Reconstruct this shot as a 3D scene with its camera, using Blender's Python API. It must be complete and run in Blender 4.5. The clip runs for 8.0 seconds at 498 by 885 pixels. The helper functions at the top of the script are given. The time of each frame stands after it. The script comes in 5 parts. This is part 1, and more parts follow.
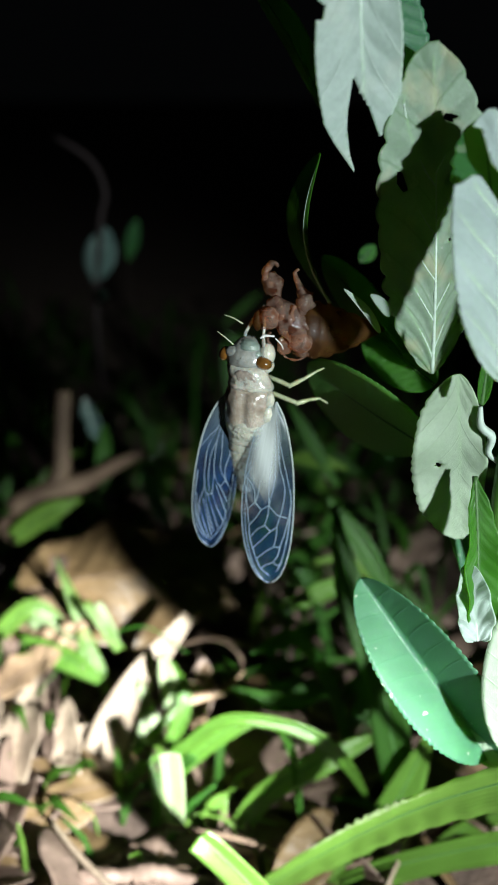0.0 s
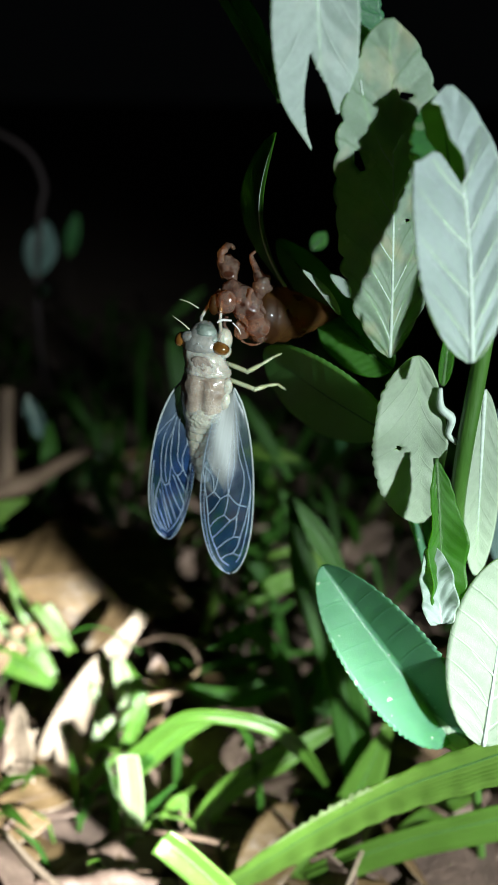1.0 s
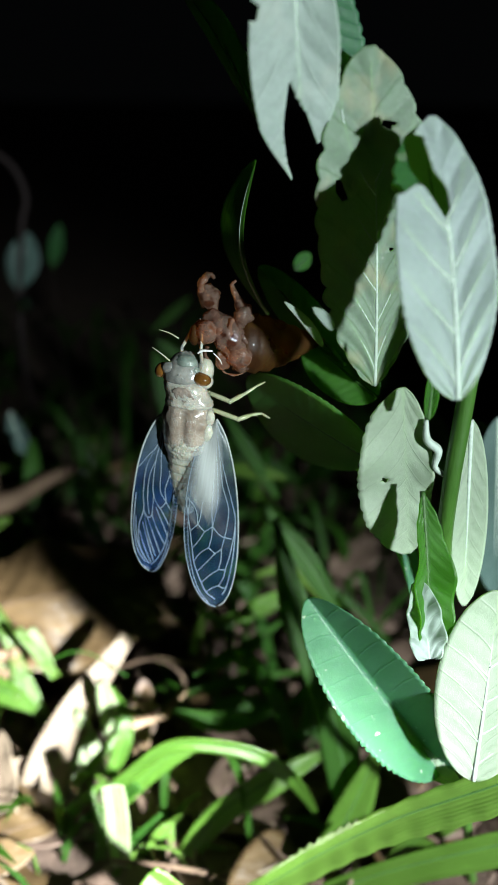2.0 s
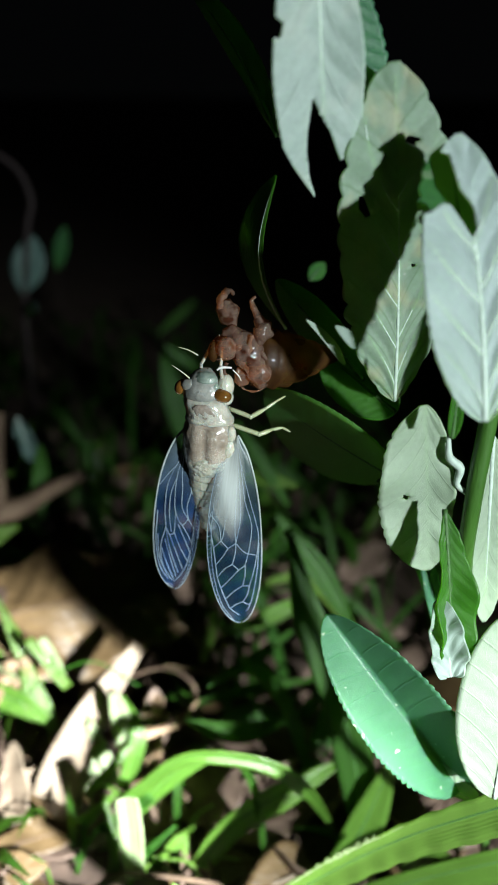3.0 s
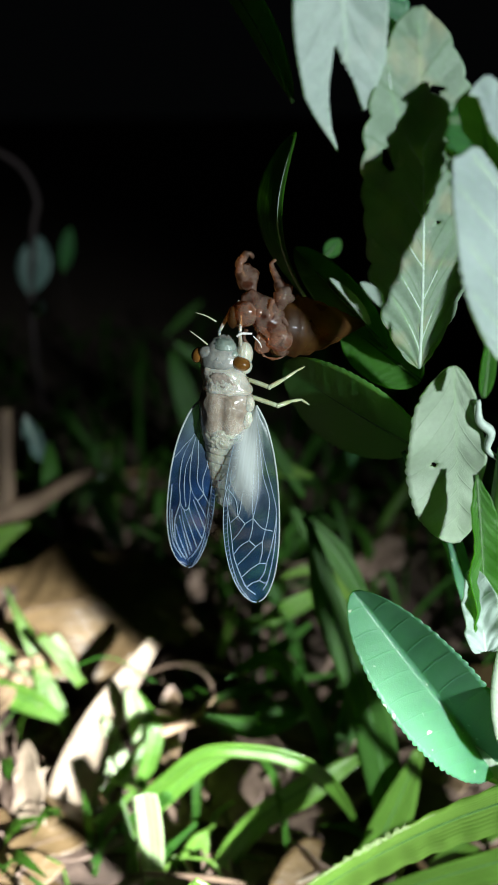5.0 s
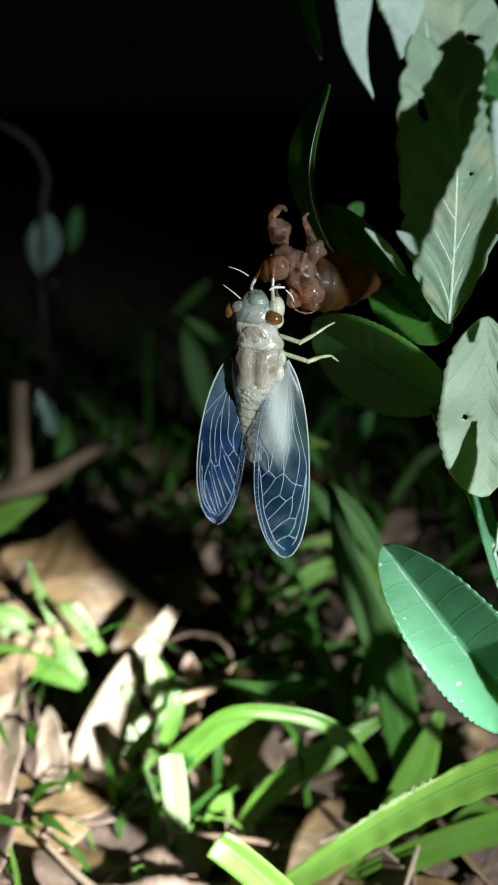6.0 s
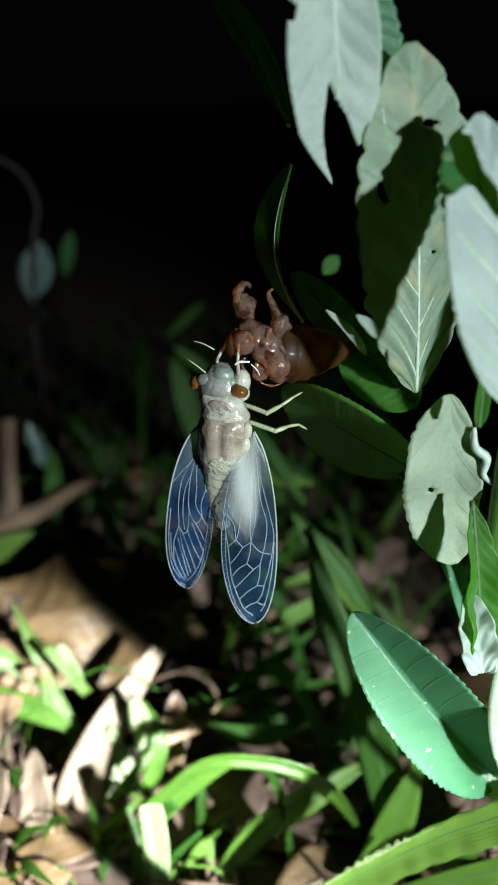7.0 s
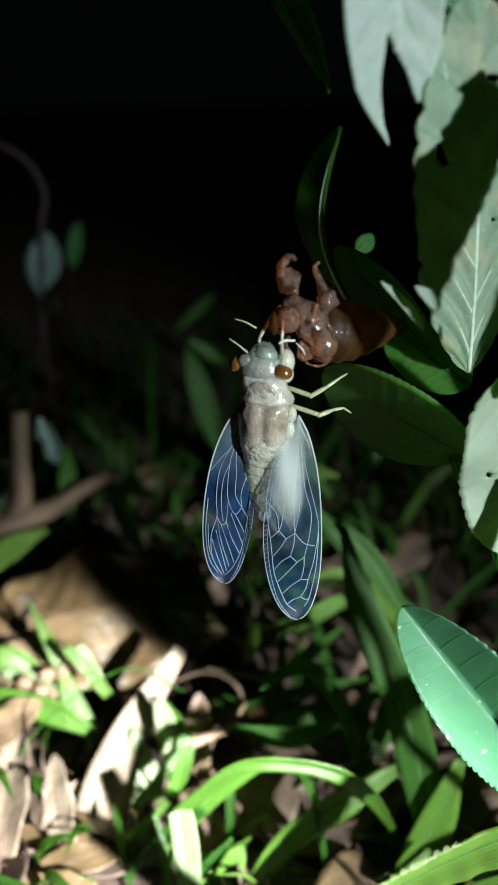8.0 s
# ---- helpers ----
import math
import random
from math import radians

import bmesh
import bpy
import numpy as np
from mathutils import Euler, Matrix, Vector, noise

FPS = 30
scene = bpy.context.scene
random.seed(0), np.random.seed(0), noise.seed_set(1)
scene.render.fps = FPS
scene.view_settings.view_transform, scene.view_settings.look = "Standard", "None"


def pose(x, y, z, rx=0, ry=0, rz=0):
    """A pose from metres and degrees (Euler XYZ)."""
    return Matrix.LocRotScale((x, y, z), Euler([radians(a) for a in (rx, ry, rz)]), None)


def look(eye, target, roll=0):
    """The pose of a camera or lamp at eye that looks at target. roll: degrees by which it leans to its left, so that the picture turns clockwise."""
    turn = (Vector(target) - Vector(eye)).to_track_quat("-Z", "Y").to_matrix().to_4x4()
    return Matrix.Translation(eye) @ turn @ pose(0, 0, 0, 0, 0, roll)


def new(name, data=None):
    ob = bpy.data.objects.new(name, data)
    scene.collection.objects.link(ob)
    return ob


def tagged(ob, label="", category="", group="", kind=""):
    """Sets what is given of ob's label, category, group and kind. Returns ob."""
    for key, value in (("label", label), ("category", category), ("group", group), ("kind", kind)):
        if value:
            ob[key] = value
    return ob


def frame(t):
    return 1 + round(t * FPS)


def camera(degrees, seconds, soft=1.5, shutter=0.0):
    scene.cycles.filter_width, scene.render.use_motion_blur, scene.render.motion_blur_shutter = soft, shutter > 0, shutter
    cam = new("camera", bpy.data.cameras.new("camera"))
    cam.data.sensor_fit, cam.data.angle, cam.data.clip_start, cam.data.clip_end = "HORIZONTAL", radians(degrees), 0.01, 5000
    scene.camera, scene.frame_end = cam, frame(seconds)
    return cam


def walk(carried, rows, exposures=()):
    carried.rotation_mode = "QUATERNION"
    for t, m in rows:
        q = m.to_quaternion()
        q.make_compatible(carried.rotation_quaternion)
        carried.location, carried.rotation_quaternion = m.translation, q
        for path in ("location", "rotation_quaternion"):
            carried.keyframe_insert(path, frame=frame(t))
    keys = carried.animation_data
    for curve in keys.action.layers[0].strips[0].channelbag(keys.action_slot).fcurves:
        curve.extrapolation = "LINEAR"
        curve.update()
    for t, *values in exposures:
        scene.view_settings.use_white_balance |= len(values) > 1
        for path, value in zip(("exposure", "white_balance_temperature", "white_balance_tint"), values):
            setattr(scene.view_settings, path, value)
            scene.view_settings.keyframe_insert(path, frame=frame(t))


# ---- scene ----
cam = camera(36.0, 8.0)
PATH = [
    (0, (0.00769, -0.00772, 0.23814), (-0.02221, 1.81866, -0.57639), -0.06),
    (0.5, (0.00245, -0.00548, 0.23868), (0.05203, 1.82112, -0.57438), 0.47),
    (1, (0.00366, -0.00557, 0.23337), (0.12683, 1.81946, -0.57537), 0.72),
    (1.5, (0.00422, -0.00174, 0.23795), (0.1584, 1.81957, -0.57387), 0.94),
    (1.7, (0.0049, -0.00037, 0.23779), (0.15906, 1.82193, -0.57181), 0.80),
    (2.8, (0.00614, 0.00405, 0.2423), (0.14744, 1.82334, -0.57636), 0.16),
    (3, (0.00145, 0.00484, 0.24228), (0.15299, 1.82232, -0.57859), 0.43),
    (3.5, (-0.00429, 0.00535, 0.23677), (0.14665, 1.82986, -0.56845), 0.50),
    (4, (-0.00629, 0.00904, 0.24076), (0.1496, 1.82833, -0.57525), 0.33),
    (4.2, (-0.00099, 0.00827, 0.24028), (0.14949, 1.83072, -0.56969), 0.27),
    (5.3, (-0.00311, 0.00535, 0.22741), (0.14163, 1.84177, -0.55142), -0.76),
    (5.5, (-0.00391, 0.00468, 0.22607), (0.13971, 1.83475, -0.56781), -0.57),
    (6, (-0.01073, 0.00204, 0.22397), (0.14118, 1.82752, -0.57888), -0.77),
    (6.5, (-0.00954, 0.0015, 0.23156), (0.13899, 1.82555, -0.57515), -0.97),
    (7, (-0.00107, 0.0073, 0.23924), (0.13063, 1.83091, -0.57139), -1.27),
    (7.5, (-0.00844, 0.0114, 0.23721), (0.13734, 1.83246, -0.57671), -1.61),
    (8, (-0.01034, 0.01613, 0.23254), (0.12883, 1.83866, -0.57925), -1.78),
]
cam.data.dof.use_dof, cam.data.dof.focus_distance, cam.data.dof.aperture_fstop = True, 0.168, 13.0
walk(cam, [(t, look(eye, target, roll)) for t, eye, target, roll in PATH])

# ---------------------------------------------------------------- light
# night: a black sky, and one hand torch held to the right of the camera
world = bpy.data.worlds.new("night_sky")
scene.world = world
world.use_nodes = True
world.node_tree.nodes["Background"].inputs["Color"].default_value = (0.6, 0.68, 0.75, 1)
world.node_tree.nodes["Background"].inputs["Strength"].default_value = 0.0016

TORCH = (0.252, -0.205, 0.250)


def spot(name, target, power, cone, blend, colour, radius=0.009):
    data = bpy.data.lights.new(name, "SPOT")
    data.energy, data.spot_size, data.spot_blend, data.color, data.shadow_soft_size = power, radians(cone), blend, colour, radius
    ob = new(name, data)
    ob.matrix_world = look(TORCH, target)
    return ob


spot("torch_spill", (0.005, 0.18, 0.135), 12.0, 54, 0.9, (0.87, 0.985, 1.0))
spot("torch_beam", (0.0200, 0.1800, 0.0050), 22.0, 32, 0.7, (0.935, 0.985, 1.0), 0.012)
spot("torch_hotspot", (-0.0560, 0.2160, 0.0240), 105.0, 12.5, 0.6, (0.95, 0.985, 1.0), 0.012)


# ---------------------------------------------------------------- materials
def shader(name):
    m = bpy.data.materials.new(name)
    m.use_nodes = True
    nt = m.node_tree
    nt.nodes.clear()

    def node(kind, **kw):
        n = nt.nodes.new(kind)
        for k, v in kw.items():
            if k in ("op", "blend"):
                if k == "op":
                    n.operation = v
                else:
                    n.blend_type = v
            elif k == "data":
                n.data_type = v
            else:
                n.inputs[k.replace("_", " ")].default_value = v
        return n

    def link(a, b):
        nt.links.new(a, b)
    return m, nt, node, link


def math_node(node, link, op, a, b=None):
    n = node("ShaderNodeMath", op=op)
    for i, v in enumerate((a, b)):
        if v is None:
            continue
        if isinstance(v, (int, float)):
            n.inputs[i].default_value = v
        else:
            link(v, n.inputs[i])
    return n.outputs[0]


def mix_colour(node, link, fac, a, b):
    n = node("ShaderNodeMix", data="RGBA")
    for i, v in ((0, fac), (6, a), (7, b)):
        if isinstance(v, (int, float)):
            n.inputs[i].default_value = v
        elif isinstance(v, tuple):
            n.inputs[i].default_value = (*v, 1)
        else:
            link(v, n.inputs[i])
    return n.outputs[2]


def noise_out(node, link, scale, detail=4, rough=0.6, obj=True, stretch=None):
    tc = node("ShaderNodeTexCoord")
    n = node("ShaderNodeTexNoise", Scale=scale, Detail=detail, Roughness=rough)
    src = tc.outputs["Object" if obj else "UV"]
    if stretch:
        mp = node("ShaderNodeMapping")
        mp.inputs["Scale"].default_value = stretch
        link(src, mp.inputs["Vector"])
        src = mp.outputs[0]
    link(src, n.inputs["Vector"])
    return n.outputs["Fac"]


def ramp(node, link, fac, lo, hi):
    n = node("ShaderNodeMapRange")
    link(fac, n.inputs["Value"])
    n.inputs["From Min"].default_value, n.inputs["From Max"].default_value = lo, hi
    return n.outputs[0]


def leaf_material(name, dark, light, vein, rough=0.5, through_colour=(0.1, 0.35, 0.03), trans=0.3, veins=9, vein_mix=0.5, spots=0.0, spot_colour=(0.5, 0.5, 0.35), fine=True, flecks=0.0, spec=0.45):
    m, nt, node, link = shader(name)
    uv = node("ShaderNodeTexCoord").outputs["UV"]
    sep = node("ShaderNodeSeparateXYZ")
    link(uv, sep.inputs[0])
    u, v = sep.outputs[0], sep.outputs[1]
    side = math_node(node, link, "ABSOLUTE", math_node(node, link, "SUBTRACT", v, 0.5))
    big = noise_out(node, link, 55, 3)
    small = noise_out(node, link, 900, 4)
    # side veins run forward from the midrib to the margin
    ph = math_node(node, link, "SUBTRACT", math_node(node, link, "MULTIPLY", u, float(veins)), math_node(node, link, "MULTIPLY", math_node(node, link, "MULTIPLY", math_node(node, link, "POWER", side, 0.8), 3.9), math_node(node, link, "POWER", math_node(node, link, "SUBTRACT", 1.02, u), 0.6)))
    ph = math_node(node, link, "ADD", ph, math_node(node, link, "MULTIPLY", big, 0.35))
    ph = math_node(node, link, "ADD", ph, math_node(node, link, "MULTIPLY", math_node(node, link, "GREATER_THAN", v, 0.5), 0.37))
    tri = math_node(node, link, "ABSOLUTE", math_node(node, link, "SUBTRACT", math_node(node, link, "FRACT", ph), 0.5))
    line = math_node(node, link, "SUBTRACT", 1.0, ramp(node, link, tri, 0.0, 0.055))
    net = node("ShaderNodeTexVoronoi", Scale=34.0)
    net.feature = "DISTANCE_TO_EDGE"
    mp = node("ShaderNodeMapping")
    mp.inputs["Scale"].default_value = (1.6, 0.8, 1)
    link(uv, mp.inputs[0])
    link(mp.outputs[0], net.inputs["Vector"])
    mesh = math_node(node, link, "SUBTRACT", 1.0, ramp(node, link, net.outputs["Distance"], 0.0, 0.07))
    col = mix_colour(node, link, ramp(node, link, big, 0.3, 0.7), dark, light)
    col = mix_colour(node, link, math_node(node, link, "MULTIPLY", ramp(node, link, small, 0.35, 0.75), 0.35), col, tuple(c * 0.6 for c in dark))
    if fine:
        col = mix_colour(node, link, math_node(node, link, "MULTIPLY", mesh, vein_mix * 0.28), col, vein)
    col = mix_colour(node, link, math_node(node, link, "MULTIPLY", line, vein_mix), col, vein)
    if spots:
        patch = noise_out(node, link, 130, 2, 0.5)
        col = mix_colour(node, link, math_node(node, link, "MULTIPLY", ramp(node, link, patch, 0.52, 0.66), spots), col, spot_colour)
    if flecks:
        fleck = noise_out(node, link, 420, 1, 0.4)
        col = mix_colour(node, link, math_node(node, link, "MULTIPLY", ramp(node, link, fleck, 0.735, 0.75), flecks), col, (0.6, 0.6, 0.5))
    h = math_node(node, link, "ADD", math_node(node, link, "MULTIPLY", line, 0.5), math_node(node, link, "MULTIPLY", small, 0.35))
    h = math_node(node, link, "ADD", h, math_node(node, link, "MULTIPLY", mesh, 0.2))
    bump = node("ShaderNodeBump", Strength=0.5, Distance=0.00035)
    link(h, bump.inputs["Height"])
    p = node("ShaderNodeBsdfPrincipled", Roughness=rough)
    p.inputs["Specular IOR Level"].default_value = spec
    link(col, p.inputs["Base Color"])
    link(bump.outputs[0], p.inputs["Normal"])
    tr = node("ShaderNodeBsdfTranslucent", Color=(*through_colour, 1))
    mx = node("ShaderNodeMixShader", Fac=trans)
    link(p.outputs[0], mx.inputs[1])
    link(tr.outputs[0], mx.inputs[2])
    out = node("ShaderNodeOutputMaterial")
    link(mx.outputs[0], out.inputs[0])
    return m


def grass_material(name, dark, light, dry, through_colour, trans=0.34, rough=0.42, spec=0.55):
    """A grass skin: fine lengthwise ribs, a paler keel, dry yellowing towards tip and edges, its tone its own for each blade."""
    m, nt, node, link = shader(name)
    uv = node("ShaderNodeTexCoord").outputs["UV"]
    sep = node("ShaderNodeSeparateXYZ")
    link(uv, sep.inputs[0])
    own = node("ShaderNodeObjectInfo").outputs["Random"]
    streak = noise_out(node, link, 1.0, 4, 0.65, False, (3.0, 34.0, 1.0))
    big = noise_out(node, link, 70, 3)
    speck = noise_out(node, link, 700, 3)
    ribs = math_node(node, link, "SINE", math_node(node, link, "MULTIPLY", sep.outputs[1], 88.0))
    col = mix_colour(node, link, ramp(node, link, big, 0.3, 0.7), dark, light)
    col = mix_colour(node, link, math_node(node, link, "MULTIPLY", ramp(node, link, streak, 0.38, 0.72), 0.4), col, tuple(c * 1.7 for c in light))
    col = mix_colour(node, link, math_node(node, link, "MULTIPLY", ramp(node, link, ribs, 0.2, 1.0), 0.2), col, tuple(c * 0.45 for c in dark))
    col = mix_colour(node, link, math_node(node, link, "MULTIPLY", own, 0.45), col, dry)
    col = mix_colour(node, link, math_node(node, link, "MULTIPLY", ramp(node, link, speck, 0.66, 0.74), 0.4), col, tuple(min(1, c * 2.2) for c in dry))
    h = math_node(node, link, "ADD", math_node(node, link, "MULTIPLY", ribs, 0.3), math_node(node, link, "ADD", streak, math_node(node, link, "MULTIPLY", speck, 0.5)))
    bump = node("ShaderNodeBump", Strength=0.6, Distance=0.0003)
    link(h, bump.inputs["Height"])
    p = node("ShaderNodeBsdfPrincipled", Roughness=rough)
    p.inputs["Specular IOR Level"].default_value = spec
    link(col, p.inputs["Base Color"])
    link(bump.outputs[0], p.inputs["Normal"])
    tr = node("ShaderNodeBsdfTranslucent", Color=(*through_colour, 1))
    mx = node("ShaderNodeMixShader", Fac=trans)
    link(p.outputs[0], mx.inputs[1])
    link(tr.outputs[0], mx.inputs[2])
    out = node("ShaderNodeOutputMaterial")
    link(mx.outputs[0], out.inputs[0])
    return m


def shell_material(name, dark, light, through_colour, clear, rough=0.2, scale=500, coat=1.0):
    """Thin dry shell: mottled, glossy, letting light and the things behind through in part."""
    m, nt, node, link = shader(name)
    big = noise_out(node, link, scale, 2, 0.5)
    small = noise_out(node, link, 1600, 4)
    col = mix_colour(node, link, ramp(node, link, big, 0.38, 0.6), dark, light)
    col = mix_colour(node, link, math_node(node, link, "MULTIPLY", ramp(node, link, small, 0.55, 0.75), 0.25), col, tuple(c * 0.4 for c in dark))
    b = node("ShaderNodeBump", Strength=1.0, Distance=0.0006)
    link(math_node(node, link, "ADD", big, math_node(node, link, "MULTIPLY", small, 0.12)), b.inputs["Height"])
    p = node("ShaderNodeBsdfPrincipled", Roughness=rough)
    p.inputs["Specular IOR Level"].default_value = 0.7 if coat > 0.5 else 0.25
    p.inputs["Coat Weight"].default_value = coat
    p.inputs["Coat Roughness"].default_value = 0.07
    link(col, p.inputs["Base Color"])
    link(b.outputs[0], p.inputs["Normal"])
    tr = node("ShaderNodeBsdfTranslucent", Color=(*through_colour, 1))
    mx = node("ShaderNodeMixShader", Fac=0.35)
    link(p.outputs[0], mx.inputs[1])
    link(tr.outputs[0], mx.inputs[2])
    gl = node("ShaderNodeBsdfTransparent")
    gl.inputs[0].default_value = (*through_colour, 1)
    mz = node("ShaderNodeMixShader")
    link(math_node(node, link, "MULTIPLY", ramp(node, link, big, 0.25, 0.6), clear), mz.inputs[0])
    link(mx.outputs[0], mz.inputs[1])
    link(gl.outputs[0], mz.inputs[2])
    out = node("ShaderNodeOutputMaterial")
    link(mz.outputs[0], out.inputs[0])
    return m


def surface(name, dark, light, scale=60, rough=0.6, bump=0.0004, fine=900, trans=0.0, through_colour=None, spec=0.4, coat=0.0, stretch=None, sss=0.0, sss_radius=(0.002, 0.0012, 0.0008), metal=0.0, sheen=0.0, net=0.0, net_scale=650):
    m, nt, node, link = shader(name)
    big = noise_out(node, link, scale, 4, 0.6, True, stretch)
    small = noise_out(node, link, fine, 4, 0.6, True, stretch)
    col = mix_colour(node, link, ramp(node, link, big, 0.3, 0.72), dark, light)
    col = mix_colour(node, link, math_node(node, link, "MULTIPLY", ramp(node, link, small, 0.4, 0.75), 0.15 if sss else 0.4), col, tuple(c * 0.55 for c in dark))
    height = math_node(node, link, "ADD", small, math_node(node, link, "MULTIPLY", big, 0.6))
    if net:
        # a fine web of pale raised creases
        cells = node("ShaderNodeTexVoronoi", Scale=float(net_scale))
        cells.feature = "DISTANCE_TO_EDGE"
        where = node("ShaderNodeTexCoord").outputs["Object"]
        bent = node("ShaderNodeVectorMath", op="ADD")
        wob = node("ShaderNodeTexNoise", Scale=net_scale * 1.3, Detail=2.0)
        link(where, wob.inputs["Vector"])
        scaled = node("ShaderNodeVectorMath", op="SCALE")
        scaled.inputs["Scale"].default_value = 0.9 / net_scale
        link(wob.outputs["Color"], scaled.inputs[0])
        link(where, bent.inputs[0])
        link(scaled.outputs[0], bent.inputs[1])
        link(bent.outputs[0], cells.inputs["Vector"])
        web = math_node(node, link, "SUBTRACT", 1.0, ramp(node, link, cells.outputs["Distance"], 0.0, 0.13))
        web = math_node(node, link, "MULTIPLY", web, ramp(node, link, big, 0.35, 0.6))
        col = mix_colour(node, link, math_node(node, link, "MULTIPLY", web, net), col, (0.82, 0.82, 0.76))
        height = math_node(node, link, "ADD", height, math_node(node, link, "MULTIPLY", web, 1.2))
    p = node("ShaderNodeBsdfPrincipled", Roughness=rough, Metallic=metal)
    p.inputs["Specular IOR Level"].default_value = spec
    p.inputs["Coat Weight"].default_value = coat
    p.inputs["Coat Roughness"].default_value = 0.15
    p.inputs["Sheen Weight"].default_value = sheen
    if sss:
        p.inputs["Subsurface Weight"].default_value = sss
        p.inputs["Subsurface Radius"].default_value = sss_radius
        p.inputs["Subsurface Scale"].default_value = 1.0
    link(col, p.inputs["Base Color"])
    b = node("ShaderNodeBump", Strength=0.6, Distance=bump)
    link(height, b.inputs["Height"])
    link(b.outputs[0], p.inputs["Normal"])
    last = p.outputs[0]
    if trans:
        tr = node("ShaderNodeBsdfTranslucent", Color=(*(through_colour or light), 1))
        mx = node("ShaderNodeMixShader", Fac=trans)
        link(last, mx.inputs[1])
        link(tr.outputs[0], mx.inputs[2])
        last = mx.outputs[0]
    out = node("ShaderNodeOutputMaterial")
    link(last, out.inputs[0])
    return m


def membrane(name, tint, haze, milk=0.0, milk_colour=(0.75, 0.78, 0.72), feather=False, rough=0.3):
    """Clear wing skin with a faint scattering tint; milk: how cloudy it is near the root."""
    m, nt, node, link = shader(name)
    n = noise_out(node, link, 260, 3)
    tr = node("ShaderNodeBsdfTransparent")
    tr.inputs[0].default_value = (0.93, 0.95, 0.98, 1)
    d = node("ShaderNodeBsdfPrincipled", Roughness=rough)
    d.inputs["Specular IOR Level"].default_value = 0.6
    uv = node("ShaderNodeTexCoord").outputs["UV"]
    sep = node("ShaderNodeSeparateXYZ")
    link(uv, sep.inputs[0])
    root = math_node(node, link, "SUBTRACT", 1.0, ramp(node, link, sep.outputs[0], 0.12, 0.45))
    col = mix_colour(node, link, root if feather else math_node(node, link, "MULTIPLY", root, 0.3), tint, milk_colour)
    link(col, d.inputs["Base Color"])
    b = node("ShaderNodeBump", Strength=0.4, Distance=0.0002)
    link(n, b.inputs["Height"])
    link(b.outputs[0], d.inputs["Normal"])
    fac = math_node(node, link, "ADD", math_node(node, link, "MULTIPLY", root, milk), math_node(node, link, "MULTIPLY", ramp(node, link, n, 0.1, 0.9), haze))
    if feather:
        streak = noise_out(node, link, 1.0, 4, 0.6, False, (1.2, 10.0, 1.0))
        edge = math_node(node, link, "ABSOLUTE", math_node(node, link, "SUBTRACT", sep.outputs[1], 0.5))
        soft = math_node(node, link, "SUBTRACT", 1.0, ramp(node, link, edge, 0.18, 0.5))
        end = math_node(node, link, "SUBTRACT", 1.0, ramp(node, link, math_node(node, link, "ADD", sep.outputs[0], math_node(node, link, "MULTIPLY", streak, 0.35)), 0.85, 1.2))
        body = math_node(node, link, "MULTIPLY", math_node(node, link, "MULTIPLY", soft, end), math_node(node, link, "ADD", 0.7, math_node(node, link, "MULTIPLY", ramp(node, link, streak, 0.2, 0.8), 0.45)))
        fac = math_node(node, link, "MULTIPLY", body, haze)
    mx = node("ShaderNodeMixShader")
    link(fac, mx.inputs[0])
    link(tr.outputs[0], mx.inputs[1])
    link(d.outputs[0], mx.inputs[2])
    out = node("ShaderNodeOutputMaterial")
    link(mx.outputs[0], out.inputs[0])
    return m


# pale flecks stand for small dapples of light, put into the colour
UPPER = leaf_material("leaf_upper_side", (0.022, 0.10, 0.035), (0.04, 0.15, 0.055), (0.1, 0.24, 0.1), 0.42, (0.62, 0.92, 0.28), 0.5, vein_mix=0.3, flecks=0.22, spec=0.18)
UNDER = leaf_material("leaf_under_side", (0.42, 0.52, 0.48), (0.55, 0.66, 0.61), (0.58, 0.68, 0.62), 0.55, (0.6, 0.93, 0.3), 0.42, vein_mix=0.4, veins=5, spots=0.3, spot_colour=(0.72, 0.74, 0.64))
UNDER_PALE = leaf_material("pale_leaf_under_side", (0.62, 0.74, 0.75), (0.74, 0.85, 0.87), (0.6, 0.72, 0.7), 0.5, (0.75, 0.96, 0.36), 0.55, vein_mix=0.45, veins=5)
BLOTCH = leaf_material("blotched_leaf_under_side", (0.22, 0.32, 0.23), (0.37, 0.47, 0.37), (0.13, 0.22, 0.12), 0.55, (0.6, 0.93, 0.28), 0.42, veins=6, spots=0.55, spot_colour=(0.5, 0.45, 0.29), flecks=0.5)
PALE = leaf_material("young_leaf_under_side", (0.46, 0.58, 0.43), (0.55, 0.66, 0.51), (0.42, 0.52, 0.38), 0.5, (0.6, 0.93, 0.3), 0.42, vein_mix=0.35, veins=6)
GLOSSY = leaf_material("glossy_leaf_upper_side", (0.04, 0.12, 0.085), (0.076, 0.178, 0.135), (0.066, 0.178, 0.125), 0.42, (0.4, 0.88, 0.25), 0.42, vein_mix=0.3, flecks=0.7)
BRIGHT = leaf_material("bright_leaf_upper_side", (0.022, 0.095, 0.01), (0.042, 0.145, 0.018), (0.055, 0.17, 0.03), 0.42, (0.4, 0.85, 0.1), 0.4, vein_mix=0.2)
SILVER = leaf_material("silvery_leaf_under_side", (0.27, 0.36, 0.31), (0.42, 0.52, 0.47), (0.55, 0.64, 0.58), 0.4, (0.5, 0.8, 0.3), 0.3, vein_mix=0.4, veins=5)
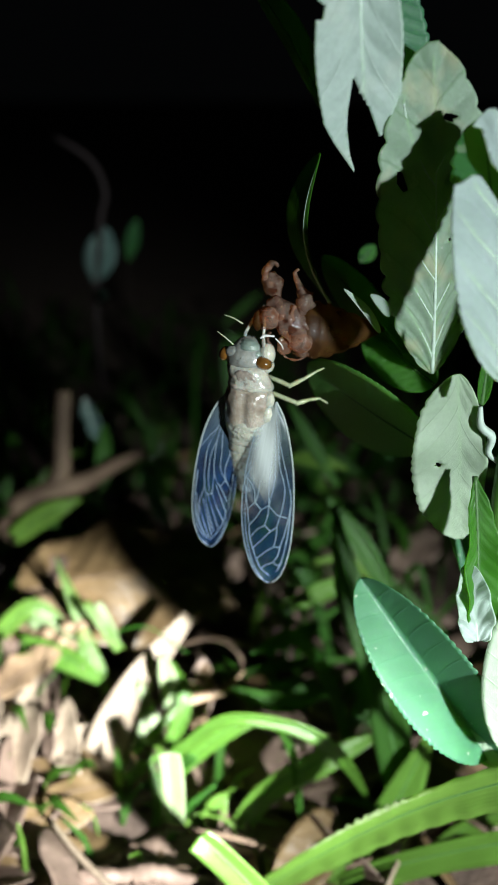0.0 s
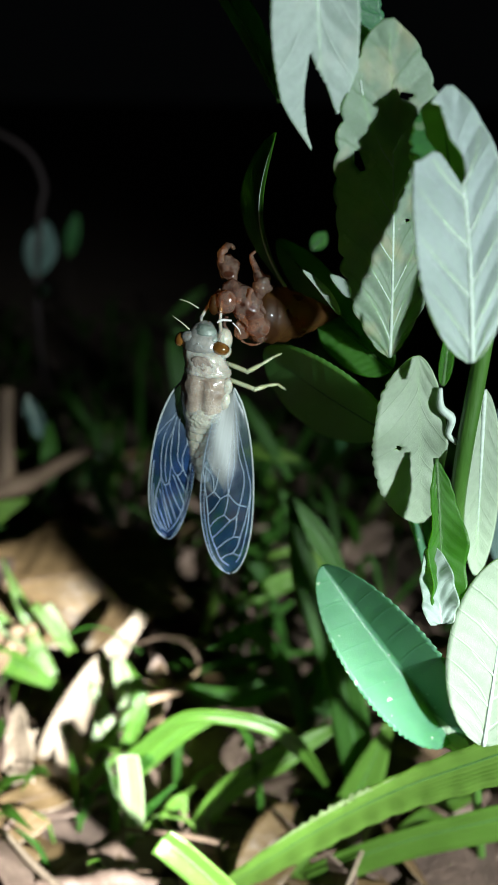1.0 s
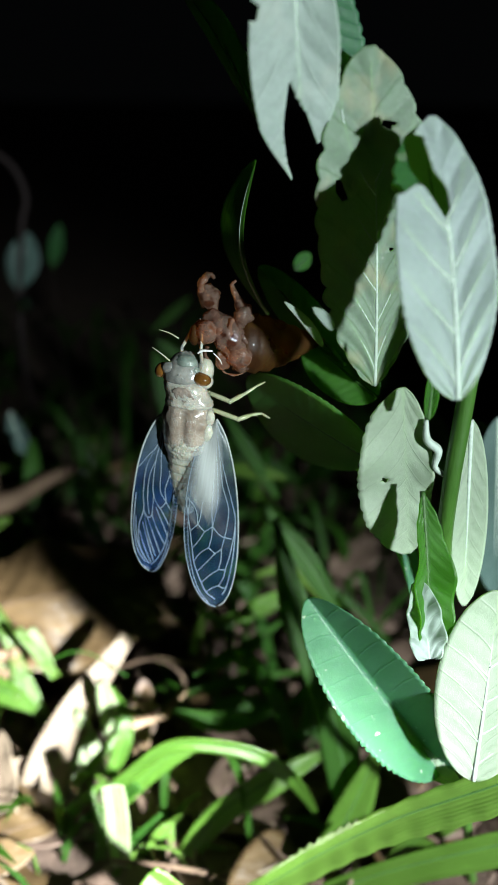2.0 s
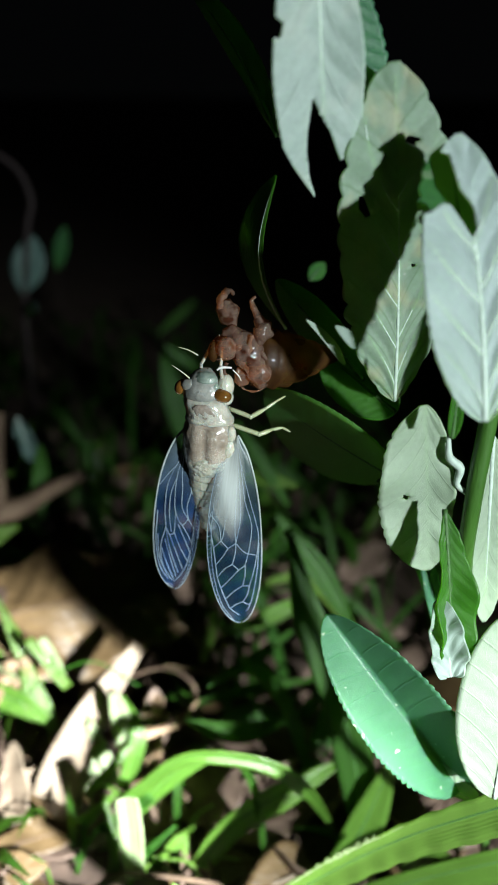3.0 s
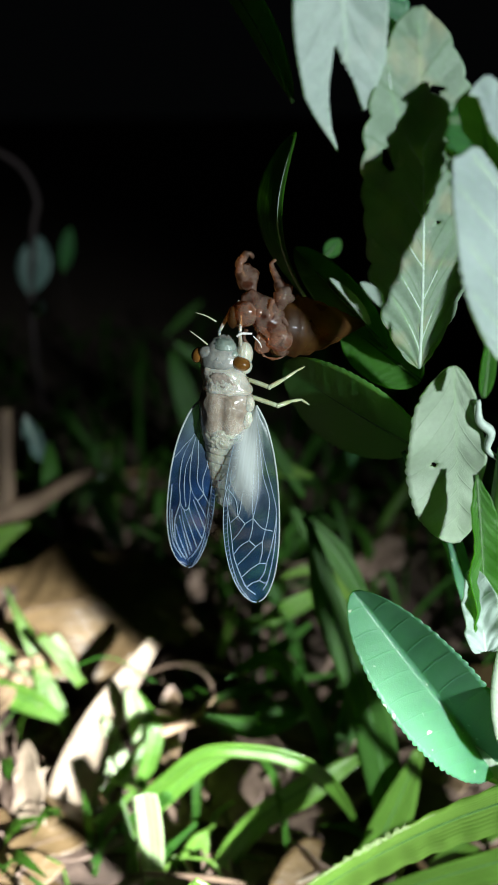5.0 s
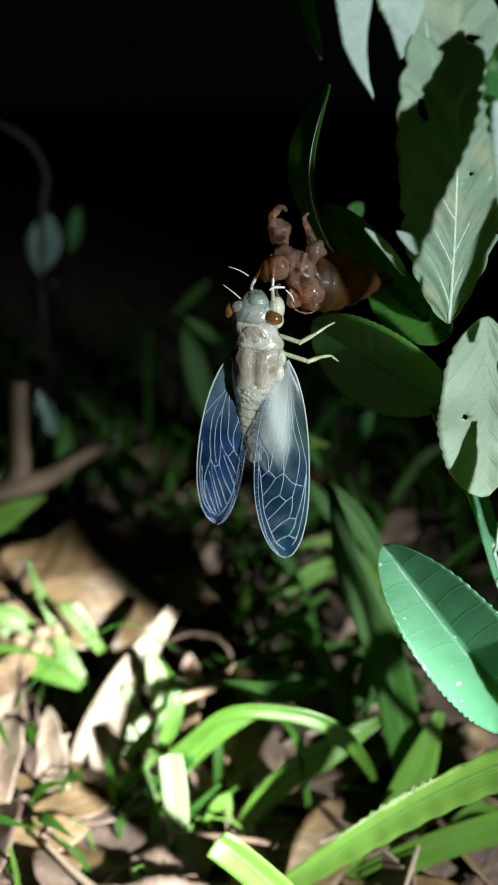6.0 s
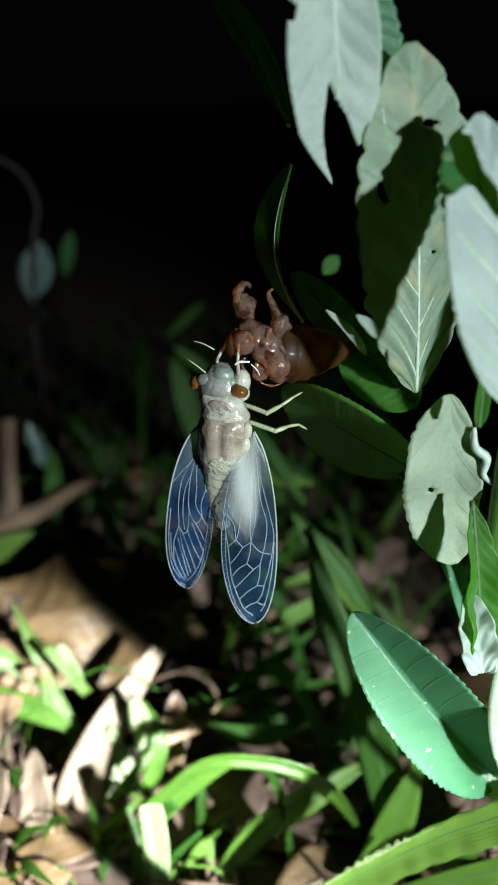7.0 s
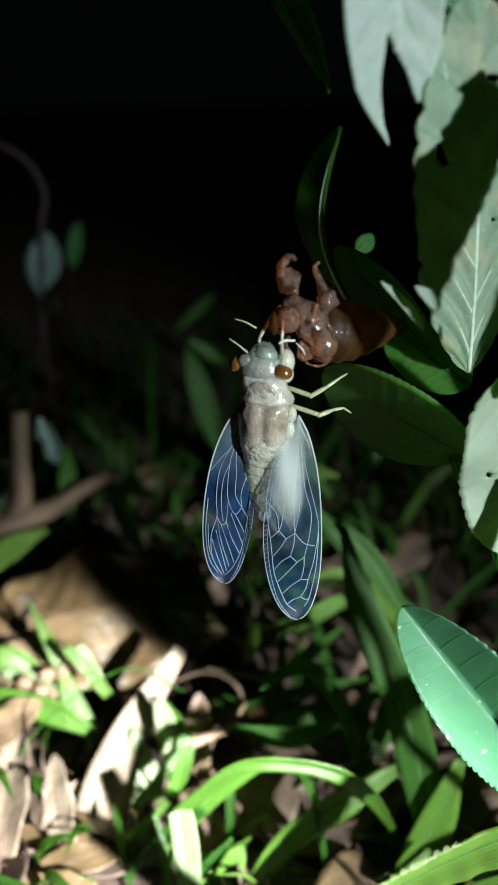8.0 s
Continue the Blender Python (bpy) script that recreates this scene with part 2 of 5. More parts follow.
RIB = surface("leaf_rib", (0.44, 0.54, 0.46), (0.56, 0.66, 0.58), 80, 0.5)
RIB_GREEN = surface("grass_rib", (0.035, 0.1, 0.022), (0.06, 0.14, 0.035), 80, 0.5)
STEM = surface("plant_stem", (0.045, 0.125, 0.02), (0.09, 0.21, 0.035), 60, 0.4, stretch=(1, 1, 0.2), trans=0.1, through_colour=(0.3, 0.6, 0.08))
GRASS = grass_material("grass_blade", (0.04, 0.1, 0.012), (0.074, 0.168, 0.025), (0.12, 0.18, 0.038), (0.56, 0.85, 0.22), 0.32, 0.3)
# torch glare on grass painted in as a pale base; also the yellowish margin
GRASS_PALE = grass_material("pale_and_torch_whitened_grass", (0.15, 0.2, 0.1), (0.24, 0.3, 0.16), (0.3, 0.33, 0.2), (0.6, 0.85, 0.35), 0.3, 0.4)
# deep green grass, darkened further so the colour itself holds the shade
GRASS_DARK = grass_material("deep_green_and_shade_dark_grass", (0.012, 0.047, 0.007), (0.024, 0.078, 0.011), (0.038, 0.088, 0.014), (0.38, 0.76, 0.1), 0.32, 0.45, 0.22)
STRAW = surface("dead_straw", (0.15, 0.11, 0.075), (0.32, 0.255, 0.18), 90, 0.6, 0.0006, 700, trans=0.12, stretch=(1, 1, 0.3))
DEAD = surface("dead_leaf", (0.058, 0.036, 0.015), (0.18, 0.118, 0.055), 70, 0.45, 0.001, 400, trans=0.15, stretch=(0.3, 1, 1))
TAN = surface("tan_dead_leaf", (0.12, 0.075, 0.04), (0.36, 0.25, 0.15), 60, 0.55, 0.0008, 420, trans=0.15)
LITTER = surface("leaf_litter", (0.088, 0.057, 0.041), (0.235, 0.165, 0.125), 60, 0.6, 0.0008, 420, trans=0.1)
BARK = surface("dry_stick", (0.06, 0.036, 0.022), (0.15, 0.1, 0.063), 70, 0.75, stretch=(1, 1, 0.25))
# twig colour taken near black to stand for blocked torchlight
TWIG = surface("twig_dark_with_shade", (0.01, 0.006, 0.006), (0.022, 0.013, 0.013), 70, 0.8)
SOIL = surface("forest_soil", (0.05, 0.033, 0.024), (0.14, 0.095, 0.07), 70, 0.9, 0.002, 600)
FAR_LEAF = leaf_material("far_leaf", (0.065, 0.125, 0.11), (0.105, 0.18, 0.16), (0.09, 0.15, 0.13), 0.5, (0.05, 0.2, 0.05), 0.2)
SKIN = surface("fresh_cicada_skin", (0.35, 0.335, 0.28), (0.65, 0.62, 0.53), 200, 0.22, 0.0001, 1100, sss=0.6, coat=0.7, net=0.16, net_scale=900)
HEAD_SKIN = surface("grey_cicada_head", (0.16, 0.165, 0.15), (0.4, 0.4, 0.36), 330, 0.24, 0.00012, 1200, sss=0.3, coat=0.6)
TAUPE = surface("taupe_mark", (0.2, 0.16, 0.13), (0.42, 0.36, 0.3), 800, 0.3, 0.0002, 2400, sss=0.15, coat=0.3)
PINK = surface("pinkish_cicada_back", (0.27, 0.215, 0.165), (0.57, 0.49, 0.4), 220, 0.2, 0.0001, 1000, sss=0.5, coat=0.8, net=0.2, net_scale=1000)
CREAM = surface("cream_cicada_skin", (0.42, 0.41, 0.32), (0.7, 0.7, 0.58), 300, 0.24, 0.00016, 1300, sss=0.5, coat=0.6, net=0.3, net_scale=900)
TEAL = surface("grey_green_cicada_face", (0.11, 0.15, 0.125), (0.28, 0.34, 0.29), 300, 0.28, 0.0002, 2400, sss=0.2, coat=0.4)
LEG = surface("pale_leg", (0.4, 0.44, 0.22), (0.6, 0.64, 0.42), 300, 0.32, 0.0001, 2000, sss=0.25, coat=0.4)
EYE_MAT = surface("amber_eye", (0.10, 0.04, 0.008), (0.26, 0.115, 0.024), 260, 0.1, 0.00002, 3000, spec=0.7, coat=0.7)
VEIN = surface("wing_vein", (0.34, 0.44, 0.52), (0.5, 0.6, 0.66), 300, 0.45, 0.0001, trans=0.3)
COSTA = surface("wing_edge", (0.44, 0.52, 0.5), (0.6, 0.66, 0.62), 300, 0.45, 0.0001, trans=0.2)
WING = membrane("clear_wing", (0.034, 0.1, 0.27), 0.52, 0.05, (0.6, 0.7, 0.46))
WING_DIM = membrane("clear_wing_dim", (0.022, 0.075, 0.15), 0.36, 0.08, (0.6, 0.7, 0.5))
CLOUD = membrane("cloudy_hind_wing", (0.8, 0.84, 0.78), 0.36, 0.1, feather=True, rough=0.6)
SHELL = shell_material("amber_shell", (0.045, 0.019, 0.006), (0.19, 0.09, 0.026), (0.62, 0.37, 0.13), 0.68, 0.5, 160, 0.06)
# pinkish highlights and dark gaps of the thorax are painted in as mottle
SHELL_PINK = shell_material("shell_thorax", (0.07, 0.025, 0.016), (0.56, 0.4, 0.32), (0.66, 0.42, 0.26), 0.75, 0.08, 300)
SHELL_CLEAR = shell_material("clear_amber_shell", (0.2, 0.08, 0.045), (0.74, 0.55, 0.44), (0.9, 0.6, 0.36), 0.9, 0.06, 300)
THREAD = surface("white_thread", (0.75, 0.75, 0.72), (0.85, 0.85, 0.8), 300, 0.5, 0.0001)


# ---------------------------------------------------------------- mesh helpers
def part(name, bm, material, parent=None, label=""):
    me = bpy.data.meshes.new(name)
    for f in bm.faces:
        f.smooth = True
    bm.to_mesh(me)
    bm.free()
    for mat in (material if isinstance(material, tuple) else (material,)):
        me.materials.append(mat)
    ob = new(name, me)
    if parent:
        ob.parent = parent
    return tagged(ob, label)


def thing(name, label, category, group="", kind=""):
    return tagged(new(name), label, category, group, kind)


def smooth_path(pts, steps=6):
    """Catmull-Rom through the points; each point may carry further numbers along."""
    p = [np.array(q, float) for q in pts]
    p = [2 * p[0] - p[1]] + p + [2 * p[-1] - p[-2]]
    out = []
    for i in range(1, len(p) - 2):
        for k in range(steps):
            t = k / steps
            out.append(0.5 * (2 * p[i] + (p[i + 1] - p[i - 1]) * t + (2 * p[i - 1] - 5 * p[i] + 4 * p[i + 1] - p[i + 2]) * t * t + (3 * p[i] - p[i - 1] - 3 * p[i + 1] + p[i + 2]) * t ** 3))
    out.append(p[-2])
    return out


def tube(bm, pts, radii, n=8, steps=5, flat=1.0):
    """A round, tapered tube through points, closed at both ends."""
    if isinstance(radii, (int, float)):
        radii = [radii] * len(pts)
    path = smooth_path([(*q, r) for q, r in zip(pts, radii)], steps)
    rings = []
    ref = None
    for i, q in enumerate(path):
        a, b = path[max(0, i - 1)], path[min(len(path) - 1, i + 1)]
        d = Vector(b[:3] - a[:3]).normalized()
        if ref is None:
            ref = d.orthogonal().normalized()
        ref = (ref - d * ref.dot(d)).normalized()
        o = d.cross(ref)
        c, r = Vector(q[:3]), max(float(q[3]), 1e-5)
        rings.append([bm.verts.new(c + ref * r * math.cos(2 * math.pi * k / n) + o * r * flat * math.sin(2 * math.pi * k / n)) for k in range(n)])
    for a, b in zip(rings, rings[1:]):
        for k in range(n):
            bm.faces.new((a[k], a[(k + 1) % n], b[(k + 1) % n], b[k]))
    bm.faces.new(rings[0][::-1])
    bm.faces.new(rings[-1])
    return bm


def blob(bm, centre, radii, turn=None, seg=20, rings=12, rough=0.0):
    """An ellipsoid with an optional uneven surface."""
    m = Matrix.Translation(centre) @ (turn.to_4x4() if turn else Matrix.Identity(4)) @ Matrix.Diagonal((*radii, 1))
    made = bmesh.ops.create_uvsphere(bm, u_segments=seg, v_segments=rings, radius=1, matrix=m)
    if rough:
        for v in made["verts"]:
            v.co += (v.co - Vector(centre)).normalized() * rough * noise.noise(v.co * 900)
    return bm


def loft(bm, sections, n=22, ripple=0.0):
    """Rings along the local y axis: (y, centre x, centre z, half width, half depth up, half depth down)."""
    rings = []
    for y, cx, cz, w, up, down in smooth_path(sections, 5):
        ring = []
        for k in range(n):
            a = 2 * math.pi * k / n
            s, c = math.sin(a), math.cos(a)
            ring.append(bm.verts.new((cx + w * c, y, cz + (up if s > 0 else down) * s)))
        rings.append(ring)
    for a, b in zip(rings, rings[1:]):
        for k in range(n):
            bm.faces.new((a[k], b[k], b[(k + 1) % n], a[(k + 1) % n]))
    bm.faces.new(rings[0])
    bm.faces.new(rings[-1][::-1])
    return bm


AWAY = Vector((0.03, 0.95, -0.30)).normalized()


def leaf_frame(base, tip, turn):
    b, t = Vector(base), Vector(tip)
    axis = t - b
    length = axis.length
    axis.normalize()
    side = AWAY.cross(axis).normalized()
    out = side.cross(axis).normalized()
    r = Matrix.Rotation(radians(turn), 3, axis)
    return b, axis, r @ side, r @ out, length


def snap_cut(u, a, cut, du, da):
    """Moves a grid point that lies close to the edge of a hole onto that edge."""
    best = None
    for i in range(len(cut)):
        (u0, a0), (u1, a1) = cut[i], cut[(i + 1) % len(cut)]
        ex, ey = (u1 - u0) / du, (a1 - a0) / da
        px, py = (u - u0) / du, (a - a0) / da
        k = max(0.0, min(1.0, (px * ex + py * ey) / (ex * ex + ey * ey + 1e-12)))
        d = math.hypot(px - k * ex, py - k * ey)
        if best is None or d < best[0]:
            best = (d, u0 + k * (u1 - u0), a0 + k * (a1 - a0))
    return (best[1], best[2]) if best[0] < 0.62 else (u, a)


def inside(u, a, cut):
    c = False
    for i in range(len(cut)):
        (u0, a0), (u1, a1) = cut[i], cut[(i + 1) % len(cut)]
        if (a0 > a) != (a1 > a) and u < (u1 - u0) * (a - a0) / (a1 - a0) + u0:
            c = not c
    return c


def leaf(parent, base, tip, wl, wr, mats=(UPPER, UNDER), turn=0, fold=(0, 0), bend=0.0, curve=0.0, droop=0.0, peak=0.5, blunt=0.8, teeth=0, tooth=0.05,
         cuts=(), quilt=0.00022, wave=0.0, veins=9, rib=0.0006, name="leaf", label="", n=(64, 18), thick=0.00022, rib_mat=None, twist=0.0, side_veins=0, reach=0.22):
    """A leaf from base to tip. mats: the side towards the viewer and the far side. fold: degrees by which the left and the right half rise towards the viewer."""
    b, axis, side, out, length = leaf_frame(base, tip, turn)
    p_exp, q_exp = blunt * peak / (1 - peak), blunt
    top = peak ** p_exp * (1 - peak) ** q_exp

    def prof(u):
        u = min(max(u, 0.004), 0.996)
        return u ** p_exp * (1 - u) ** q_exp / top

    def at(u, a, lift=0.0):
        w, f = (wr, fold[1]) if a > 0 else (wl, fold[0])
        f = radians(f)
        s = a * w
        o = abs(s) * math.sin(f) + bend * length * math.sin(math.pi * u) - droop * length * u * u
        o += wave * math.sin(u * 17 + (2 if a > 0 else 0)) * abs(a) ** 1.5
        q = frac_tri(u * veins - 3.9 * 0.57 * min(abs(a) / max(prof(u), 0.1), 1.0) ** 0.8 * max(1.02 - u, 0.0) ** 0.6) if veins else 0
        o -= quilt * q * min(1.0, 6 * abs(a)) * (1 - min(1.0, abs(a) ** 4))
        s = s * math.cos(f)
        if twist:
            tw = radians(twist) * u
            s, o = s * math.cos(tw) - o * math.sin(tw), o * math.cos(tw) + s * math.sin(tw)
        return b + axis * (u * length) + side * (s + curve * length * math.sin(math.pi * u)) + out * (o + lift)

    nu, nv = n
    bm = bmesh.new()
    uvl = bm.loops.layers.uv.new("UVMap")
    grid, coords = [], []
    for i in range(nu + 1):
        u = i / nu
        row, crow = [], []
        for j in range(-nv // 2, nv // 2 + 1):
            v = j / (nv // 2)
            pr = prof(u)
            a = v * pr
            if teeth and abs(v) > 0.7:
                a *= 1 + tooth * (0.75 + 0.9 * noise.noise(Vector((u * 9, v, length * 700)))) * (abs(v) - 0.7) / 0.3 * (2 * abs(math.sin(math.pi * (u * teeth + (0.3 if v > 0 else 0)))) ** 0.7 - 1.2) * min(1, 4 * (1 - u) + 0.3)
            uu = u
            for cut in cuts:
                uu, a = snap_cut(uu, a, cut, 1 / nu, 2 / nv)
            row.append((bm.verts.new(at(uu, a, thick)), bm.verts.new(at(uu, a, -thick))))
            crow.append((uu, a, v))
        grid.append(row)
        coords.append(crow)
    for i in range(nu):
        for j in range(nv):
            q = [(i, j), (i, j + 1), (i + 1, j + 1), (i + 1, j)]
            cu = sum(coords[x][y][0] for x, y in q) / 4
            ca = sum(coords[x][y][1] for x, y in q) / 4
            if any(inside(cu, ca, c) for c in cuts):
                continue
            for layer in (0, 1):
                try:
                    f = bm.faces.new([grid[x][y][layer] for x, y in (q if layer == 0 else q[::-1])])
                except ValueError:
                    continue
                f.material_index = layer
                for lp, (x, y) in zip(f.loops, q if layer == 0 else q[::-1]):
                    lp[uvl].uv = (coords[x][y][0], coords[x][y][2] * 0.5 + 0.5)
    bmesh.ops.delete(bm, geom=[v for v in bm.verts if not v.link_faces], context="VERTS")
    # close the margin between the two skins
    pair = {}
    for row in grid:
        for p, q in row:
            pair[p] = q
    for e in [e for e in bm.edges if e.is_valid and len(e.link_faces) == 1]:
        p, q = e.verts
        if p in pair and q in pair and pair[p].is_valid and pair[q].is_valid:
            try:
                bm.faces.new((p, q, pair[q], pair[p]))
            except ValueError:
                pass
    bmesh.ops.recalc_face_normals(bm, faces=bm.faces)
    ob = part(name, bm, mats, parent, label)
    if rib:
        lim = 0.97
        for c in cuts:
            for k in range(100):
                if inside(k / 100, 0.0, c):
                    lim = min(lim, k / 100)
        rb = bmesh.new()
        us = [lim * k / 9 for k in range(10)]
        tube(rb, [tuple(at(u, 0.0)) for u in us], [rib * (1.05 - 0.85 * u) for u in us], 7, 3)
        part("midrib", rb, rib_mat or (RIB_GREEN if mats[0] in (UPPER, BRIGHT, GLOSSY, GRASS_DARK) else RIB), ob)
    for k in range(side_veins):
        for sign in (-1, 1):
            u0 = 0.05 + 0.72 * (k + (0.25 if sign > 0 else 0.0)) / side_veins
            run = []
            for i in range(7):
                u, f = u0 + reach * (i / 6) ** 1.15, 0.88 * i / 6
                a = sign * f * prof(u)
                if u > 0.97 or any(inside(u, a, c) for c in cuts):
                    break
                run.append(tuple(at(u, a)))
            if len(run) > 2:
                vb = bmesh.new()
                tube(vb, run, [rib * (0.62 - 0.07 * i) for i in range(len(run))], 6, 3)
                part("side_vein", vb, rib_mat or RIB, ob)
    return ob


def frac_tri(x):
    f = x - math.floor(x)
    return 1 - abs(2 * f - 1) ** 0.6


def blade(parent, pts, widths, mat, fold=18, facing=0.0, name="blade", label="", thick=0.00015, steps=8, twist=0.0, wave=0.0, rib=True, seed=0):
    """A grass blade along a smooth path: two skins, a keel along the middle and a tapering width."""
    path = smooth_path([(*q, w) for q, w in zip(pts, widths)], steps)
    bm = bmesh.new()
    uvl = bm.loops.layers.uv.new("UVMap")
    rows = []
    m = len(path) - 1
    for i, q in enumerate(path):
        a, c = path[max(0, i - 1)], path[min(m, i + 1)]
        d = Vector(c[:3] - a[:3]).normalized()
        side = AWAY.cross(d)
        if side.length < 0.05:
            side = Vector((1, 0, 0))
        side.normalize()
        side = Matrix.Rotation(radians(facing + twist * i / m), 3, d) @ side
        out = side.cross(d).normalized()
        w = max(float(q[3]), 0.00025) * (1 + 0.04 * math.sin(i / m * 11 + seed))
        row = []
        for j in range(-3, 4):
            v = j / 3
            o = abs(v) * w * 0.5 * math.sin(radians(fold)) + wave * math.sin(i * 0.9 + j + seed) * abs(v)
            p = Vector(q[:3]) + side * v * w * 0.5 * math.cos(radians(fold)) + out * o
            row.append((bm.verts.new(p + out * thick), bm.verts.new(p - out * thick)))
        rows.append(row)
    for i in range(m):
        for j in range(6):
            q = [(i, j), (i, j + 1), (i + 1, j + 1), (i + 1, j)]
            for layer in (0, 1):
                o = q if layer == 0 else q[::-1]
                f = bm.faces.new([rows[x][y][layer] for x, y in o])
                for lp, (x, y) in zip(f.loops, o):
                    lp[uvl].uv = (x / m, y / 6)
        for j, flip in ((0, False), (6, True)):
            f = [rows[i][j][0], rows[i + 1][j][0], rows[i + 1][j][1], rows[i][j][1]]
            bm.faces.new(f[::-1] if flip else f)
    for i in (0, m):
        for j in range(6):
            bm.faces.new((rows[i][j][0], rows[i][j][1], rows[i][j + 1][1], rows[i][j + 1][0]))
    bmesh.ops.recalc_face_normals(bm, faces=bm.faces)
    return part(name, bm, mat, parent, label)


# ---------------------------------------------------------------- ground
def ground_height(x, y):
    near = math.exp(-((x * x + (y - 0.25) ** 2) / 0.5))
    return 0.004 + near * (0.007 * noise.noise(Vector((x * 14, y * 14, 0))) + 0.003 * noise.noise(Vector((x * 60, y * 60, 3))))


def make_ground():
    bm = bmesh.new()
    centre = Vector((0.0, 0.25))
    rings = [0.0] + [0.006 * k for k in range(1, 90)] + [0.6, 0.8, 1.2, 2, 4, 8, 20, 60, 200, 600]
    n = 120
    prev = None
    for r in rings:
        row = []
        for k in range(n):
            x, y = centre.x + r * math.cos(2 * math.pi * k / n), centre.y + r * math.sin(2 * math.pi * k / n)
            row.append(bm.verts.new((x, y, ground_height(x, y))))
            if r == 0:
                break
        if prev is not None:
            for k in range(n):
                if len(prev) == 1:
                    bm.faces.new((prev[0], row[k], row[(k + 1) % n]))
                else:
                    bm.faces.new((prev[k], row[k], row[(k + 1) % n], prev[(k + 1) % n]))
        prev = row
    ob = part("ground", bm, SOIL)
    return tagged(ob, "dark moist soil under leaf litter and grass", "ground", kind="structure")


make_ground()

# ---------------------------------------------------------------- the shrub
shrub = thing("shrub", "green shrub with serrated leaves, pale beneath, chewed by insects", "shrub")
leaf(shrub, (0.0486, 0.1670, 0.1787), (0.0405, 0.1560, 0.2482), 0.0129, 0.0116, (BLOTCH, UPPER), 4, (8, 4), 0.03, 0.0, 0.03, 0.54, 0.6, 13, 0.075,
     (((0.691, -0.638), (0.678, -0.548), (0.628, -0.457), (0.618, -0.528), (0.651, -0.654)), ((0.818, 0.179), (0.807, 0.420), (0.790, 0.311), (0.803, 0.140)),
      ((0.469, 0.237), (0.465, 0.317), (0.454, 0.297), (0.457, 0.237))), 0.0011, 0.0006, 6, 0.0005, n=(120, 30), label="large serrated leaf with blotched pale underside and insect holes", side_veins=5, reach=0.3)
leaf(shrub, (0.0232, 0.1500, 0.2770), (0.0298, 0.1570, 0.2182), 0.0076, 0.0092, (UNDER, UPPER), -6, (6, 6), -0.02, 0.0, 0.0, 0.55, 0.62, 34, 0.012,
     (((0.587, 0.212), (0.636, 0.078), (0.684, -0.124), (0.762, -0.305), (0.780, -0.382), (0.752, -0.559), (0.693, -0.802), (0.641, -1.014), (0.622, -2.105), (1.031, -1.963), (1.021, 0.381), (0.884, 0.263), (0.824, 0.371), (0.740, 0.415), (0.677, 0.363)),
      ((0.583, 1.564), (0.605, 1.161), (0.683, 1.024), (0.772, 0.743), (0.829, 0.509), (0.886, 0.275), (1.021, 0.290), (1.014, 1.687)),
      ((0.377, 1.051), (0.362, 0.876), (0.381, 0.745), (0.417, 0.812), (0.412, 0.970))), 0.0004, 0.0008, 10, 0.0004, n=(130, 36), label="pale torn leaf with its tip eaten away")
leaf(shrub, (0.0300, 0.1660, 0.2650), (0.0400, 0.1680, 0.2380), 0.0052, 0.0065, (GLOSSY, UNDER), 0, (5, 5), 0.0, 0.0, 0.0, 0.5, 0.55, 12, 0.07, label="deep green serrated leaf behind the torn leaf", n=(80, 16), rib=0.0003)
leaf(shrub, (0.0531, 0.1255, 0.1906), (0.0497, 0.1460, 0.2368), 0.0101, 0.0076, (UNDER_PALE, UPPER), -5, (10, 4), 0.03, 0.015, 0.0, 0.48, 0.62, 24, 0.018,
     (((0.979, -1.023), (0.930, -0.241), (0.802, -0.147), (0.734, 0.075), (0.646, 0.068), (0.633, -0.049), (0.701, -0.211), (0.753, -0.358), (0.757, -0.504), (0.730, -0.727), (0.716, -1.134)),), 0.0006, 0.0005, 5, 0.00055, n=(120, 28), label="pale leaf with a bite out of its margin", side_veins=4)
# added filler leaf: darkens the bite and widens the shadow on the blotched leaf
leaf(shrub, (0.0530, 0.1380, 0.2060), (0.0490, 0.1490, 0.2350), 0.0070, 0.0065, (UPPER, UPPER), -5, (6, 6), 0.02, 0.0, 0.0, 0.6, 0.5, 11, 0.1, label="filler leaf added behind the bitten leaf to widen its shadow", n=(80, 18))
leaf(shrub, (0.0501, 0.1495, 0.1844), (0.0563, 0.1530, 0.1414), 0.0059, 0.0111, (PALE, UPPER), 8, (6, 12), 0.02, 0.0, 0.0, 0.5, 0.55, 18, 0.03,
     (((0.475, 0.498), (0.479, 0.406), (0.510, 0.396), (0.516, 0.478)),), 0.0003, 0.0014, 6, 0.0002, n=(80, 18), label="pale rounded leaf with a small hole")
leaf(shrub, (0.0503, 0.1660, 0.1592), (0.0197, 0.1800, 0.1763), 0.0190, 0.0180, (UPPER, UNDER), -66, (5, 5), 0.02, 0.0, 0.0, 0.5, 0.6, 22, 0.03, label="dark leaf under the cicada shell")
leaf(shrub, (0.0502, 0.1700, 0.1744), (0.0345, 0.1820, 0.1853), 0.0072, 0.0064, (BRIGHT, UNDER), 0, (5, 8), 0.0, 0.0, 0.0, 0.5, 0.5, label="bright green leaf", rib_mat=RIB_GREEN)
leaf(shrub, (0.0434, 0.1760, 0.1806), (0.0228, 0.1860, 0.2028), 0.0066, 0.0050, (UPPER, UNDER), -30, (-20, -10), 0.0, 0.0, 0.0, 0.5, 0.6, label="dark leaf behind the shell")
